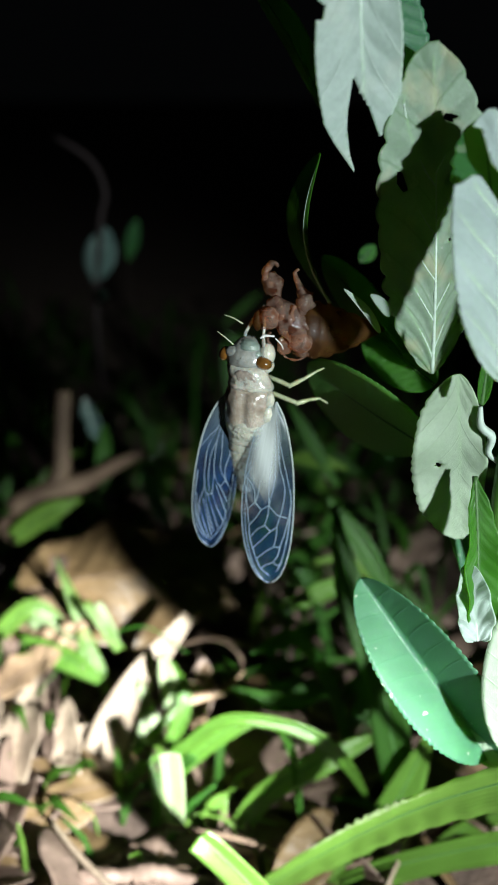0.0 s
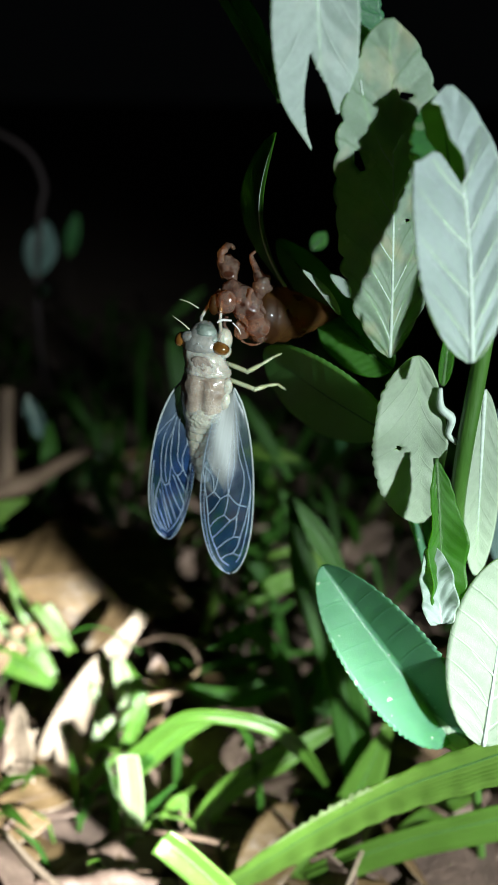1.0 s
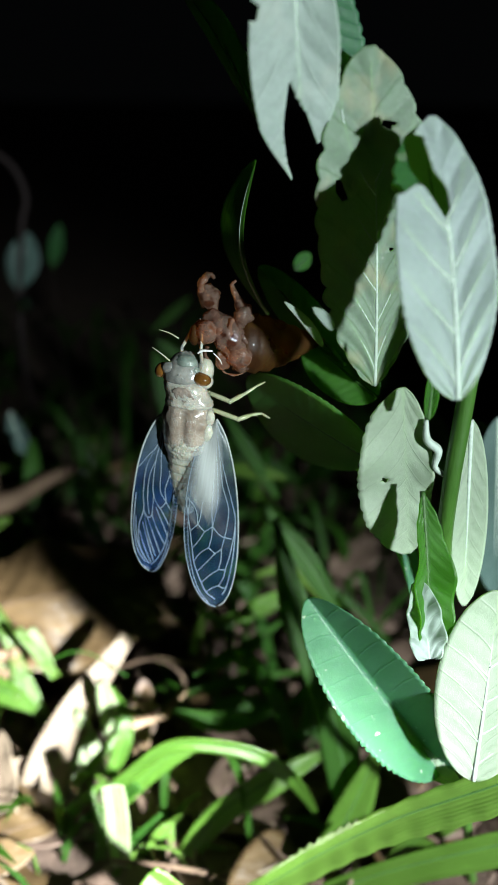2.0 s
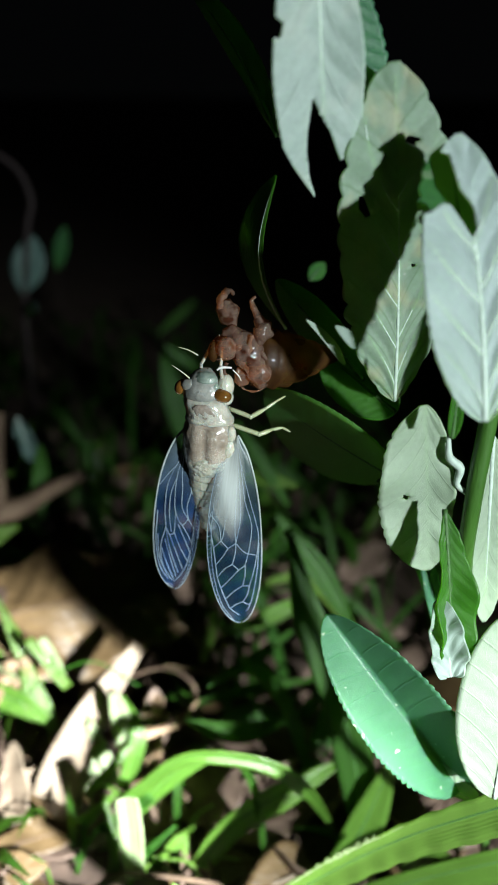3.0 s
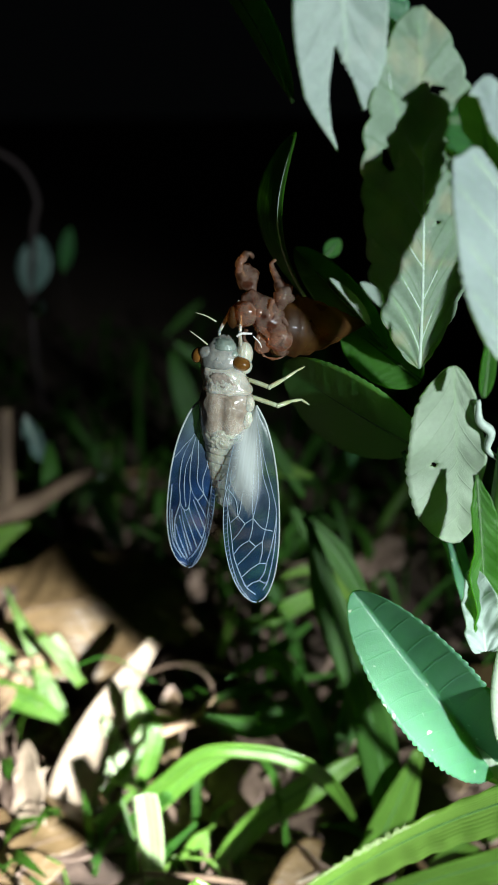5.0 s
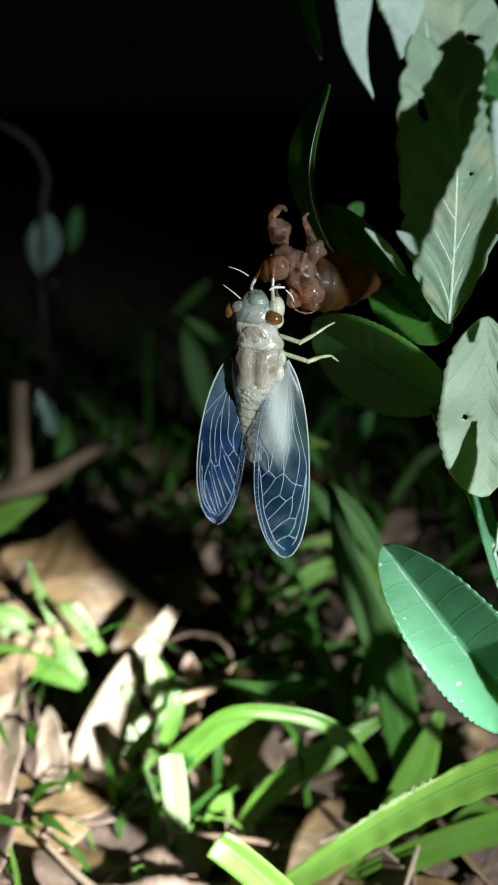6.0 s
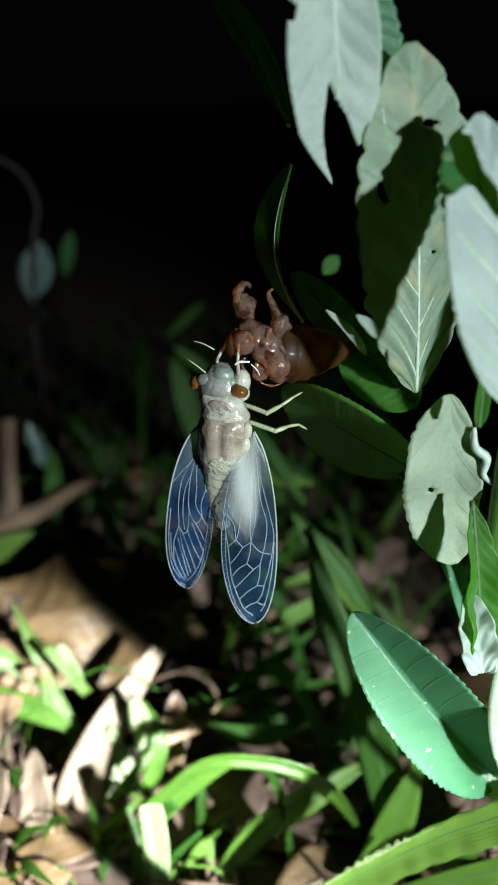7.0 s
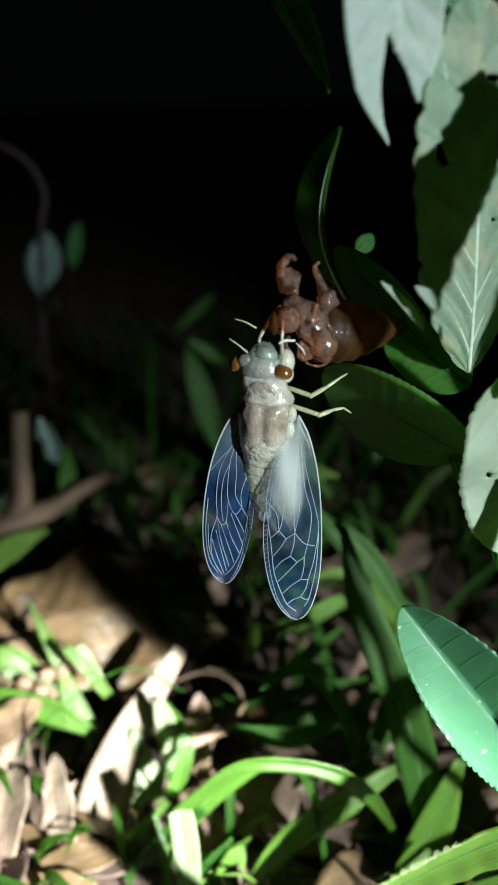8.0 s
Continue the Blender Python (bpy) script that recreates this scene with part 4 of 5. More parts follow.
shell_loft("thorax", [(0.0094, 0.1680, 0.1937), (0.0114, 0.1670, 0.1937), (0.0137, 0.1665, 0.1921), (0.0156, 0.1670, 0.1892), (0.0165, 0.1680, 0.1858), (0.0164, 0.1700, 0.1827)], [(0.0024, 0.0022), (0.0032, 0.003), (0.0038, 0.0036), (0.0036, 0.0034), (0.0026, 0.0028), (0.001, 0.001)], SHELL_PINK, "pinkish glossy thorax split open", 0.0010)
head_shell = shell_blob("head", (0.0087, 0.1665, 0.1920), (0.0021, 0.0022, 0.0030), label="rounded reddish ringed head of the shell", rough=0.0003)
for k in range(4):
    y = 520 + 11 * k
    bm = bmesh.new()
    x0 = ((0.0075, 0.1640, 0.1946), (0.0071, 0.1640, 0.1932), (0.0071, 0.1640, 0.1918), (0.0075, 0.1640, 0.1904))[k]
    x1 = ((0.0103, 0.1645, 0.1945), (0.0105, 0.1642, 0.1932), (0.0105, 0.1642, 0.1918), (0.0102, 0.1645, 0.1903))[k]
    mid = tuple((p + q) / 2 - (0.0005 if i == 1 else 0) for i, (p, q) in enumerate(zip(x0, x1)))
    tube(bm, [x0, mid, x1], [0.00005, 0.0001, 0.00005], 6)
    part("ring", bm, SHELL_CLEAR, head_shell)
shell_blob("eye", (0.0069, 0.1655, 0.1917), (0.0012, 0.0014, 0.0024), SHELL, "reddish amber eye cap", 0.0001)
shell_blob("clypeus", (0.0098, 0.1645, 0.1926), (0.0024, 0.0018, 0.0027), SHELL_CLEAR, "swollen pinkish clear face plate", 0.0001)
shell_blob("thorax_plate", (0.0168, 0.1648, 0.1868), (0.0030, 0.0020, 0.0027), SHELL_CLEAR, "clear rounded chest plate", 0.0003)
shell_blob("wing_pad", (0.0158, 0.1655, 0.1883), (0.0026, 0.0014, 0.0030), SHELL_CLEAR, "clear amber wing pad", 0.0009, Matrix.Rotation(radians(25), 3, "Y"))
shell_blob("wing_pad", (0.0177, 0.1660, 0.1850), (0.0024, 0.0012, 0.0022), SHELL_CLEAR, "clear amber wing pad", 0.0008, Matrix.Rotation(radians(-20), 3, "Y"))
shell_blob("wing_pad", (0.0132, 0.1655, 0.1859), (0.0018, 0.0010, 0.0026), SHELL_CLEAR, "clear amber wing pad", 0.0007, Matrix.Rotation(radians(15), 3, "Y"))
# forelegs: a swollen thigh, then a thin shin folded back over it with a claw
shell_tube("leg", [(0.0122, 0.1680, 0.1937), (0.0112, 0.1685, 0.1964), (0.0105, 0.1690, 0.1989), (0.0102, 0.1690, 0.2009), (0.0105, 0.1690, 0.2024)], [0.0008, 0.0012, 0.0025, 0.0024, 0.0009], label="swollen foreleg of the shell", knobs=0.0006)
shell_tube("leg", [(0.0086, 0.1665, 0.2009), (0.0087, 0.1665, 0.2029), (0.0096, 0.1670, 0.2043), (0.0107, 0.1670, 0.2048), (0.0114, 0.1670, 0.2040)], [0.0007, 0.0010, 0.0009, 0.0006, 0.0002], SHELL_CLEAR, "hooked clear claw", 0.0004)
shell_tube("leg", [(0.0163, 0.1660, 0.1905), (0.0166, 0.1660, 0.1931), (0.0175, 0.1660, 0.1952), (0.0177, 0.1665, 0.1971), (0.0167, 0.1670, 0.1990)], [0.0008, 0.0010, 0.0022, 0.0019, 0.0008], label="swollen foreleg of the shell", knobs=0.0006)
shell_tube("leg", [(0.0167, 0.1665, 0.1989), (0.0157, 0.1670, 0.2008), (0.0154, 0.1670, 0.2025), (0.0162, 0.1670, 0.2033)], [0.0008, 0.0007, 0.0005, 0.0002], SHELL_CLEAR, "thin clear shin", 0.0003)
shell_tube("leg", [(0.0172, 0.1650, 0.1918), (0.0185, 0.1650, 0.1897), (0.0198, 0.1670, 0.1868), (0.0189, 0.1680, 0.1844)], [0.0005, 0.0005, 0.0004, 0.0002], knobs=0.0002)
shell_tube("leg", [(0.0098, 0.1655, 0.1891), (0.0093, 0.1655, 0.1870), (0.0106, 0.1660, 0.1850)], [0.0005, 0.0004, 0.0002], knobs=0.0002)
shell_tube("ridge", [(0.0134, 0.1660, 0.1961), (0.0126, 0.1645, 0.1937), (0.0123, 0.1640, 0.1908), (0.0139, 0.1640, 0.1879), (0.0158, 0.1650, 0.1853)], [0.0003, 0.0008, 0.0009, 0.0008, 0.0004], SHELL_CLEAR, "rough torn edge of the split back", 0.0007)
shell_tube("ridge", [(0.0153, 0.1645, 0.1955), (0.0145, 0.1635, 0.1928), (0.0148, 0.1635, 0.1896)], [0.0002, 0.0006, 0.0003], SHELL_CLEAR, "rough torn edge of the split back", 0.0006)
shell_tube("lip", [(0.0121, 0.1640, 0.1853), (0.0136, 0.1640, 0.1834), (0.0160, 0.1645, 0.1826), (0.0187, 0.1660, 0.1831), (0.0202, 0.1680, 0.1844)], [0.0001, 0.00022, 0.00025, 0.0002, 0.0001], SHELL_CLEAR, "pale rolled lower edge", 0.0002)
shell_tube("thread", [(0.0075, 0.1635, 0.1881), (0.0085, 0.1635, 0.1887), (0.0108, 0.1635, 0.1886)], [0.0002, 0.0003, 0.0002], THREAD, "white lining thread")
shell_tube("thread", [(0.0110, 0.1635, 0.1881), (0.0123, 0.1635, 0.1867), (0.0129, 0.1640, 0.1853)], [0.00012, 0.00014, 0.00008], THREAD, "white lining thread")

# ---------------------------------------------------------------- grass


def grass(points, widths, mat=GRASS, label="bright green grass blade near the shrub", **kw):
    ob = tagged(blade(None, points, widths, mat, name="grass_blade", label=label, **kw), category="grass", group="grass blades")
    rb = bmesh.new()
    tube(rb, points, [max(w * 0.035, 0.00012) for w in widths], 6, 8)
    part("midrib", rb, STRAW if mat == STRAW else RIB_GREEN, ob)
    return ob


broad = grass([(0.0038, 0.1550, 0.0081), (0.0326, 0.1500, 0.0396), (0.0541, 0.1420, 0.0652), (0.0754, 0.1320, 0.0875), (0.0885, 0.1260, 0.1009)], [0.0053, 0.0101, 0.0121, 0.0132, 0.0106], label="broad bright grass blade with torn edge", wave=0.0003, steps=24, fold=20)
bm = bmesh.new()
EDGE = ((0.0204, 0.1495, 0.0364), (0.0342, 0.1475, 0.0504), (0.0455, 0.1440, 0.0630), (0.0553, 0.1405, 0.0739))
edge = smooth_path(EDGE, 16)
prev = None
for i, q in enumerate(edge):
    f = math.sin(math.pi * i / (len(edge) - 1))
    c = Vector(q) + Vector((0, -0.0009, 0))
    h = 0.0026 * f * (0.75 + 0.25 * math.sin(i * 2.3))
    fold = 0.0005 * math.sin(i * 1.9) * f
    row = [bm.verts.new(c + Vector((0, fold, -0.2 * h))), bm.verts.new(c + Vector((0.0001, -fold - 0.0004 * f, 0.4 * h))), bm.verts.new(c + Vector((0.0002, fold * 1.4, h)))]
    if prev:
        for k in (0, 1):
            bm.faces.new((prev[k], row[k], row[k + 1], prev[k + 1]))
    prev = row
bmesh.ops.solidify(bm, geom=bm.faces[:], thickness=0.00025)
part("crinkled_margin", bm, GRASS_PALE, broad, "puckered yellow-green margin")
grass([(0.0151, 0.1650, -0.0152), (0.0519, 0.1600, 0.0172), (0.0885, 0.1500, 0.0429), (0.1079, 0.1450, 0.0521)], [0.0094, 0.0110, 0.0116, 0.0097])
grass([(0.0300, 0.1750, -0.0370), (0.0435, 0.1750, -0.0001), (0.0553, 0.1800, 0.0252), (0.0642, 0.1850, 0.0471)], [0.0100, 0.0119, 0.0125, 0.0037])
# tall blade and the one behind carry their shade in the darker colour
grass([(0.0565, 0.1850, 0.0222), (0.0480, 0.1950, 0.0627), (0.0378, 0.2050, 0.0897), (0.0325, 0.2150, 0.1139)], [0.0116, 0.0131, 0.0102, 0.0022], GRASS_DARK, "tall green grass blade")
grass([(0.0545, 0.2150, 0.0778), (0.0445, 0.2200, 0.0955), (0.0328, 0.2250, 0.1107)], [0.0020, 0.0082, 0.0039], GRASS_DARK)
grass([(-0.0271, 0.1900, 0.0267), (-0.0159, 0.1870, 0.0405), (-0.0025, 0.1830, 0.0550), (0.0154, 0.1810, 0.0551), (0.0290, 0.1800, 0.0489), (0.0380, 0.1820, 0.0354), (0.0457, 0.1850, 0.0175)], [0.0042, 0.0056, 0.0061, 0.0064, 0.0062, 0.0049, 0.0016], label="arched grass blade bent at a kink", facing=20)
grass([(-0.0037, 0.1800, -0.0005), (0.0100, 0.1820, 0.0230), (0.0288, 0.1840, 0.0363), (0.0484, 0.1900, 0.0418)], [0.0058, 0.0091, 0.0097, 0.0027], label="long green grass blade leaning across")
grass([(0.0149, 0.1380, 0.0192), (0.0062, 0.1400, 0.0336), (-0.0038, 0.1420, 0.0453), (-0.0090, 0.1430, 0.0499)], [0.0113, 0.0104, 0.0090, 0.0092], label="cut bright green grass blade")

grass([(-0.0595, 0.2350, 0.0624), (-0.0525, 0.2320, 0.0542), (-0.0461, 0.2300, 0.0438)], [0.0038, 0.0046, 0.0043], label="short bright grass blade in torchlight")
grass([(-0.0887, 0.2400, 0.0387), (-0.0686, 0.2350, 0.0352), (-0.0510, 0.2300, 0.0258)], [0.0088, 0.0104, 0.0026], label="green grass blade in torchlight")
grass([(-0.0730, 0.2500, 0.0729), (-0.0659, 0.2450, 0.0501), (-0.0554, 0.2350, 0.0277), (-0.0524, 0.2300, 0.0152)], [0.0013, 0.0044, 0.0048, 0.0044], label="narrow green grass blade leaning over")
# next three blades: the whitening by the torch is in their colour
grass([(-0.0862, 0.2500, 0.0444), (-0.0655, 0.2400, 0.0337), (-0.0528, 0.2350, 0.0192)], [0.0068, 0.0093, 0.0045], mat=GRASS_PALE, label="grass blade painted pale green for torchlight")
grass([(-0.0555, 0.2400, 0.0587), (-0.0523, 0.2380, 0.0509), (-0.0489, 0.2360, 0.0417)], [0.0030, 0.0052, 0.0039], GRASS_PALE, label="grass strip painted white for torch glare")
grass([(-0.0381, 0.2220, 0.0343), (-0.0347, 0.2190, 0.0260), (-0.0300, 0.2140, 0.0155)], [0.0029, 0.0055, 0.0042], GRASS_PALE, label="grass base beside dead stalk, painted pale for torchlight")
grass([(-0.0559, 0.1850, -0.0265), (-0.0544, 0.1920, -0.0123), (-0.0517, 0.2000, 0.0008)], [0.0049, 0.0057, 0.0045], LITTER, label="brown stalk base of dead grass")
grass([(-0.0296, 0.1800, -0.0157), (-0.0281, 0.1860, -0.0008), (-0.0295, 0.1930, 0.0130)], [0.0024, 0.0030, 0.0016], label="slender green grass stem")
grass([(-0.0450, 0.1950, -0.0108), (-0.0330, 0.1940, 0.0010), (-0.0095, 0.1900, 0.0098), (-0.0005, 0.1880, 0.0182)], [0.0033, 0.0044, 0.0040, 0.0012], label="slender green grass blade lying across")
grass([(-0.0111, 0.1800, 0.0082), (-0.0067, 0.1820, 0.0162), (-0.0033, 0.1840, 0.0202)], [0.0057, 0.0080, 0.0015], label="small ragged green leaf tip")
# short blades in the hot spot, torch glare painted in as paleness
grass([(-0.0410, 0.2250, 0.0358), (-0.0373, 0.2220, 0.0234), (-0.0303, 0.2150, 0.0089)], [0.0055, 0.0085, 0.0060], mat=GRASS_PALE, label="short bright grass blade in torchlight")
grass([(-0.0281, 0.2200, 0.0487), (-0.0260, 0.2180, 0.0386), (-0.0228, 0.2120, 0.0199)], [0.0037, 0.0079, 0.0071], mat=GRASS_PALE, label="short green grass blade with bright tip")
grass([(-0.0213, 0.1790, 0.0441), (-0.0206, 0.1780, 0.0342), (-0.0200, 0.1750, 0.0122)], [0.0072, 0.0084, 0.0063], mat=GRASS_PALE, label="upright grass blade with blunt end, painted pale for torchlight")
grass([(-0.0442, 0.2220, 0.0217), (-0.0421, 0.2200, 0.0129), (-0.0382, 0.2150, 0.0050)], [0.0073, 0.0086, 0.0043], mat=GRASS_PALE, label="yellowish short grass blade")
grass([(-0.0035, 0.1900, 0.0116), (-0.0095, 0.1870, 0.0051), (-0.0170, 0.1800, -0.0052)], [0.0032, 0.0087, 0.0058], label="short green grass blade with ragged tip")
grass([(-0.0477, 0.2000, -0.0095), (-0.0297, 0.1970, 0.0113), (-0.0148, 0.1930, 0.0280)], [0.0037, 0.0052, 0.0047], GRASS_DARK, label="dull green grass blade near soil")
grass([(-0.0017, 0.1850, 0.0037), (0.0120, 0.1830, 0.0052), (0.0213, 0.1800, -0.0056)], [0.0035, 0.0062, 0.0020], label="small curved green grass blade")
grass([(-0.1081, 0.3000, 0.0511), (-0.0916, 0.3000, 0.0638), (-0.0744, 0.3020, 0.0711)], [0.0077, 0.0111, 0.0020], label="broad green grass blade beside dry stick")
grass([(0.0208, 0.2400, 0.0601), (0.0294, 0.2400, 0.0650), (0.0425, 0.2420, 0.0710)], [0.0026, 0.0061, 0.0017], label="pale green grass blade near litter")
grass([(0.0043, 0.2500, 0.0356), (0.0074, 0.2500, 0.0494), (0.0109, 0.2520, 0.0601)], [0.0037, 0.0041, 0.0014], label="small upright green grass blade")
grass([(0.0394, 0.2700, 0.0945), (0.0280, 0.2750, 0.1136), (0.0191, 0.2800, 0.1275)], [0.0023, 0.0054, 0.0022], GRASS_DARK, label="green grass blade behind the cicada")
grass([(0.0193, 0.2800, 0.1028), (0.0293, 0.2750, 0.1049), (0.0425, 0.2700, 0.1033)], [0.0023, 0.0068, 0.0018], label="green grass blade behind the cicada")
# shade on these three blades is painted in with the dark grass
grass([(-0.0032, 0.2150, 0.0389), (0.0152, 0.2120, 0.0355), (0.0336, 0.2120, 0.0400)], [0.0016, 0.0086, 0.0021], GRASS_DARK, label="dark green grass blade with painted-in shade")
grass([(0.0075, 0.2350, 0.0390), (0.0206, 0.2350, 0.0466), (0.0384, 0.2400, 0.0569)], [0.0018, 0.0057, 0.0018], GRASS_DARK, label="dark green grass blade with painted-in shade")
grass([(0.0431, 0.2050, 0.0367), (0.0487, 0.2070, 0.0526), (0.0585, 0.2100, 0.0645)], [0.0040, 0.0080, 0.0020], GRASS_DARK, label="dark green grass blade with painted-in shade")
grass([(0.0673, 0.1750, 0.0065), (0.0780, 0.1750, 0.0165), (0.0931, 0.1700, 0.0341)], [0.0031, 0.0076, 0.0036], label="green grass blade under broad blades")
grass([(-0.0790, 0.2150, 0.0305), (-0.0659, 0.2180, 0.0455), (-0.0539, 0.2220, 0.0531), (-0.0362, 0.2280, 0.0567), (-0.0198, 0.2280, 0.0444)], [0.0009, 0.0009, 0.0008, 0.0007, 0.0005], GRASS_DARK, "thin arching green grass stem", fold=60, thick=0.0003)

grass([(0.0020, 0.1880, -0.0000), (0.0100, 0.1860, 0.0000), (0.0190, 0.1800, -0.0040)], [0.0041, 0.0072, 0.0024], GRASS, "short bluish green grass blade near soil")
grass([(0.0130, 0.2620, 0.0410), (0.0280, 0.2620, 0.0450), (0.0470, 0.2620, 0.0520)], [0.0024, 0.0059, 0.0014], GRASS, "pale green grass blade pointing sideways")
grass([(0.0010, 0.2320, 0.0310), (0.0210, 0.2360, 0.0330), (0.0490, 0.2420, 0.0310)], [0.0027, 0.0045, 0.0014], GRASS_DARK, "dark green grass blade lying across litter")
grass([(0.0060, 0.2220, 0.0270), (0.0210, 0.2260, 0.0300), (0.0390, 0.2280, 0.0230)], [0.0035, 0.0096, 0.0018], GRASS_DARK, "broad dark green blade with painted-in shade")
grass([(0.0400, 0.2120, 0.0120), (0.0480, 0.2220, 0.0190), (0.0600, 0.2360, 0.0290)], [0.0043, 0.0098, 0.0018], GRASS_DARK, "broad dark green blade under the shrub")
grass([(-0.0310, 0.1960, 0.0050), (-0.0180, 0.1980, 0.0200), (-0.0040, 0.2000, 0.0330), (0.0100, 0.2000, 0.0390)], [0.0025, 0.0061, 0.0068, 0.0020], GRASS, "bright green grass blade crossing dead stalks")
grass([(-0.0520, 0.1900, -0.0060), (-0.0420, 0.1960, 0.0100), (-0.0270, 0.2020, 0.0210)], [0.0029, 0.0049, 0.0016], GRASS, "green grass blade among dead stalks")
grass([(-0.0310, 0.1820, -0.0040), (-0.0280, 0.1880, 0.0080), (-0.0320, 0.2000, 0.0230)], [0.0032, 0.0037, 0.0012], GRASS, "slender green stem among dead stalks")
grass([(-0.0170, 0.1760, -0.0020), (-0.0150, 0.1800, 0.0070), (-0.0060, 0.1860, 0.0140)], [0.0035, 0.0090, 0.0010], GRASS, "small bright green leaf tip")
grass([(-0.0030, 0.1740, -0.0020), (0.0020, 0.1820, 0.0050), (0.0100, 0.1900, 0.0120)], [0.0031, 0.0052, 0.0012], GRASS, "small bright green leaf tip")
grass([(-0.0260, 0.2060, 0.0170), (-0.0200, 0.2140, 0.0340), (-0.0260, 0.2240, 0.0440)], [0.0047, 0.0062, 0.0017], GRASS, "upright green blade beside the dead stalk")
grass([(-0.0990, 0.2460, 0.0390), (-0.0850, 0.2500, 0.0490), (-0.0720, 0.2500, 0.0390)], [0.0070, 0.0084, 0.0048], GRASS, "green grass blade bent over tan leaves")
grass([(-0.0620, 0.2320, 0.0310), (-0.0650, 0.2460, 0.0480), (-0.0760, 0.2620, 0.0620)], [0.0022, 0.0046, 0.0014], GRASS, "narrow green blade before the brown leaf")
grass([(0.0300, 0.1620, 0.0050), (0.0410, 0.1660, 0.0180), (0.0520, 0.1720, 0.0260)], [0.0056, 0.0073, 0.0019], GRASS, "pale green blade below the broad blade")
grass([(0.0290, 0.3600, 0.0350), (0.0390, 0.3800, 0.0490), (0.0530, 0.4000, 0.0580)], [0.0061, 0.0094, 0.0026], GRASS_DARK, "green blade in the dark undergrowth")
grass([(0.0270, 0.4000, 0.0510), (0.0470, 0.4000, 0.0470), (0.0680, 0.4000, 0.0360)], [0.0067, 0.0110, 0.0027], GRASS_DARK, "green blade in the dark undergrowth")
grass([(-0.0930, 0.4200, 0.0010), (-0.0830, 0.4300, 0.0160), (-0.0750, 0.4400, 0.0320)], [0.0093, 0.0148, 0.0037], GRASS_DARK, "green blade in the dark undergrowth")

# ---------------------------------------------------------------- dead leaves and sticks
dead = tagged(leaf(None, (-0.0987, 0.2700, 0.0414), (-0.0073, 0.2920, 0.0398), 0.0308, 0.0320, (DEAD, DEAD), -45, (-10, -14), 0.08, 0.0, 0.0, 0.45, 0.5, name="dead_leaf", label="large curled brown dead leaf on the ground", veins=8, quilt=0.0014, wave=0.005, rib_mat=BARK), category="dead leaf", group="dead leaves")
grass([(-0.0540, 0.2000, -0.0019), (-0.0476, 0.2120, 0.0184), (-0.0385, 0.2250, 0.0330), (-0.0205, 0.2430, 0.0506)], [0.0140, 0.0185, 0.0128, 0.0055], STRAW, "bleached dead grass stalk")
for pts, radii, label in (
        ([(-0.1095, 0.3100, 0.0615), (-0.0886, 0.3120, 0.0708), (-0.0731, 0.3130, 0.0752), (-0.0596, 0.3130, 0.0835), (-0.0453, 0.3130, 0.0900)], [0.0062, 0.0060, 0.0045, 0.0034, 0.0026], "dry forked brown stick"),
        ([(-0.0287, 0.2250, 0.0202), (-0.0171, 0.2300, 0.0198), (-0.0062, 0.2360, 0.0205), (0.0007, 0.2380, 0.0290), (-0.0025, 0.2400, 0.0367), (-0.0125, 0.2430, 0.0394), (-0.0263, 0.2450, 0.0336)], [0.0012, 0.0012, 0.0011, 0.001, 0.0008, 0.0007, 0.0005], "thin curved dry tendril")):
    bm = bmesh.new()
    tube(bm, pts, radii, 8)
    tagged(part("stick", bm, BARK, None, label), category="stick", group="sticks")

bm = bmesh.new()
tube(bm, [(-0.1136, 0.3100, 0.0491), (-0.0974, 0.3120, 0.0623), (-0.0862, 0.3140, 0.0784), (-0.0850, 0.3180, 0.0952), (-0.0837, 0.3250, 0.1156)], [0.0075, 0.0062, 0.0046, 0.0040, 0.0036], 10)
tagged(part("stick", bm, BARK, None, "upright dry brown stick"), category="stick", group="sticks")
bm = bmesh.new()
tube(bm, [(0.0228, 0.2000, -0.0194), (0.0379, 0.2020, -0.0128), (0.0527, 0.2050, -0.0043)], [0.0022, 0.0024, 0.002], 8)
tagged(part("stick", bm, STRAW, None, "pale dry stalk under grass blades"), category="stick", group="sticks")


def dead_leaf(base, tip, w1, w2, mat, label, **kw):
    return tagged(leaf(None, base, tip, w1, w2, (mat, mat), name="dead_leaf", label=label, n=(30, 12), rib_mat=BARK, **kw), category="dead leaf", group="dead leaves")


dead_leaf((-0.0881, 0.1900, 0.0048), (-0.0641, 0.2000, 0.0061), 0.0125, 0.0104, LITTER, "pinkish brown dead leaf with ridges", turn=30, fold=(10, 20), bend=0.06, wave=0.002)
dead_leaf((-0.0057, 0.2100, -0.0096), (0.0269, 0.2150, 0.0100), 0.0134, 0.0121, LITTER, "pinkish brown dead leaf in shade", turn=40, fold=(5, 12), bend=0.05, wave=0.001)
dead_leaf((-0.0173, 0.2250, 0.0102), (-0.0149, 0.2400, 0.0326), 0.0058, 0.0058, LITTER, "upright brown dead leaf", turn=20, fold=(10, 20), bend=0.03, wave=0.001)
dead_leaf((-0.0858, 0.2500, 0.0389), (-0.0626, 0.2450, 0.0271), 0.0092, 0.0083, DEAD, "orange brown dead leaf in torchlight", turn=30, fold=(10, 20), bend=0.05)
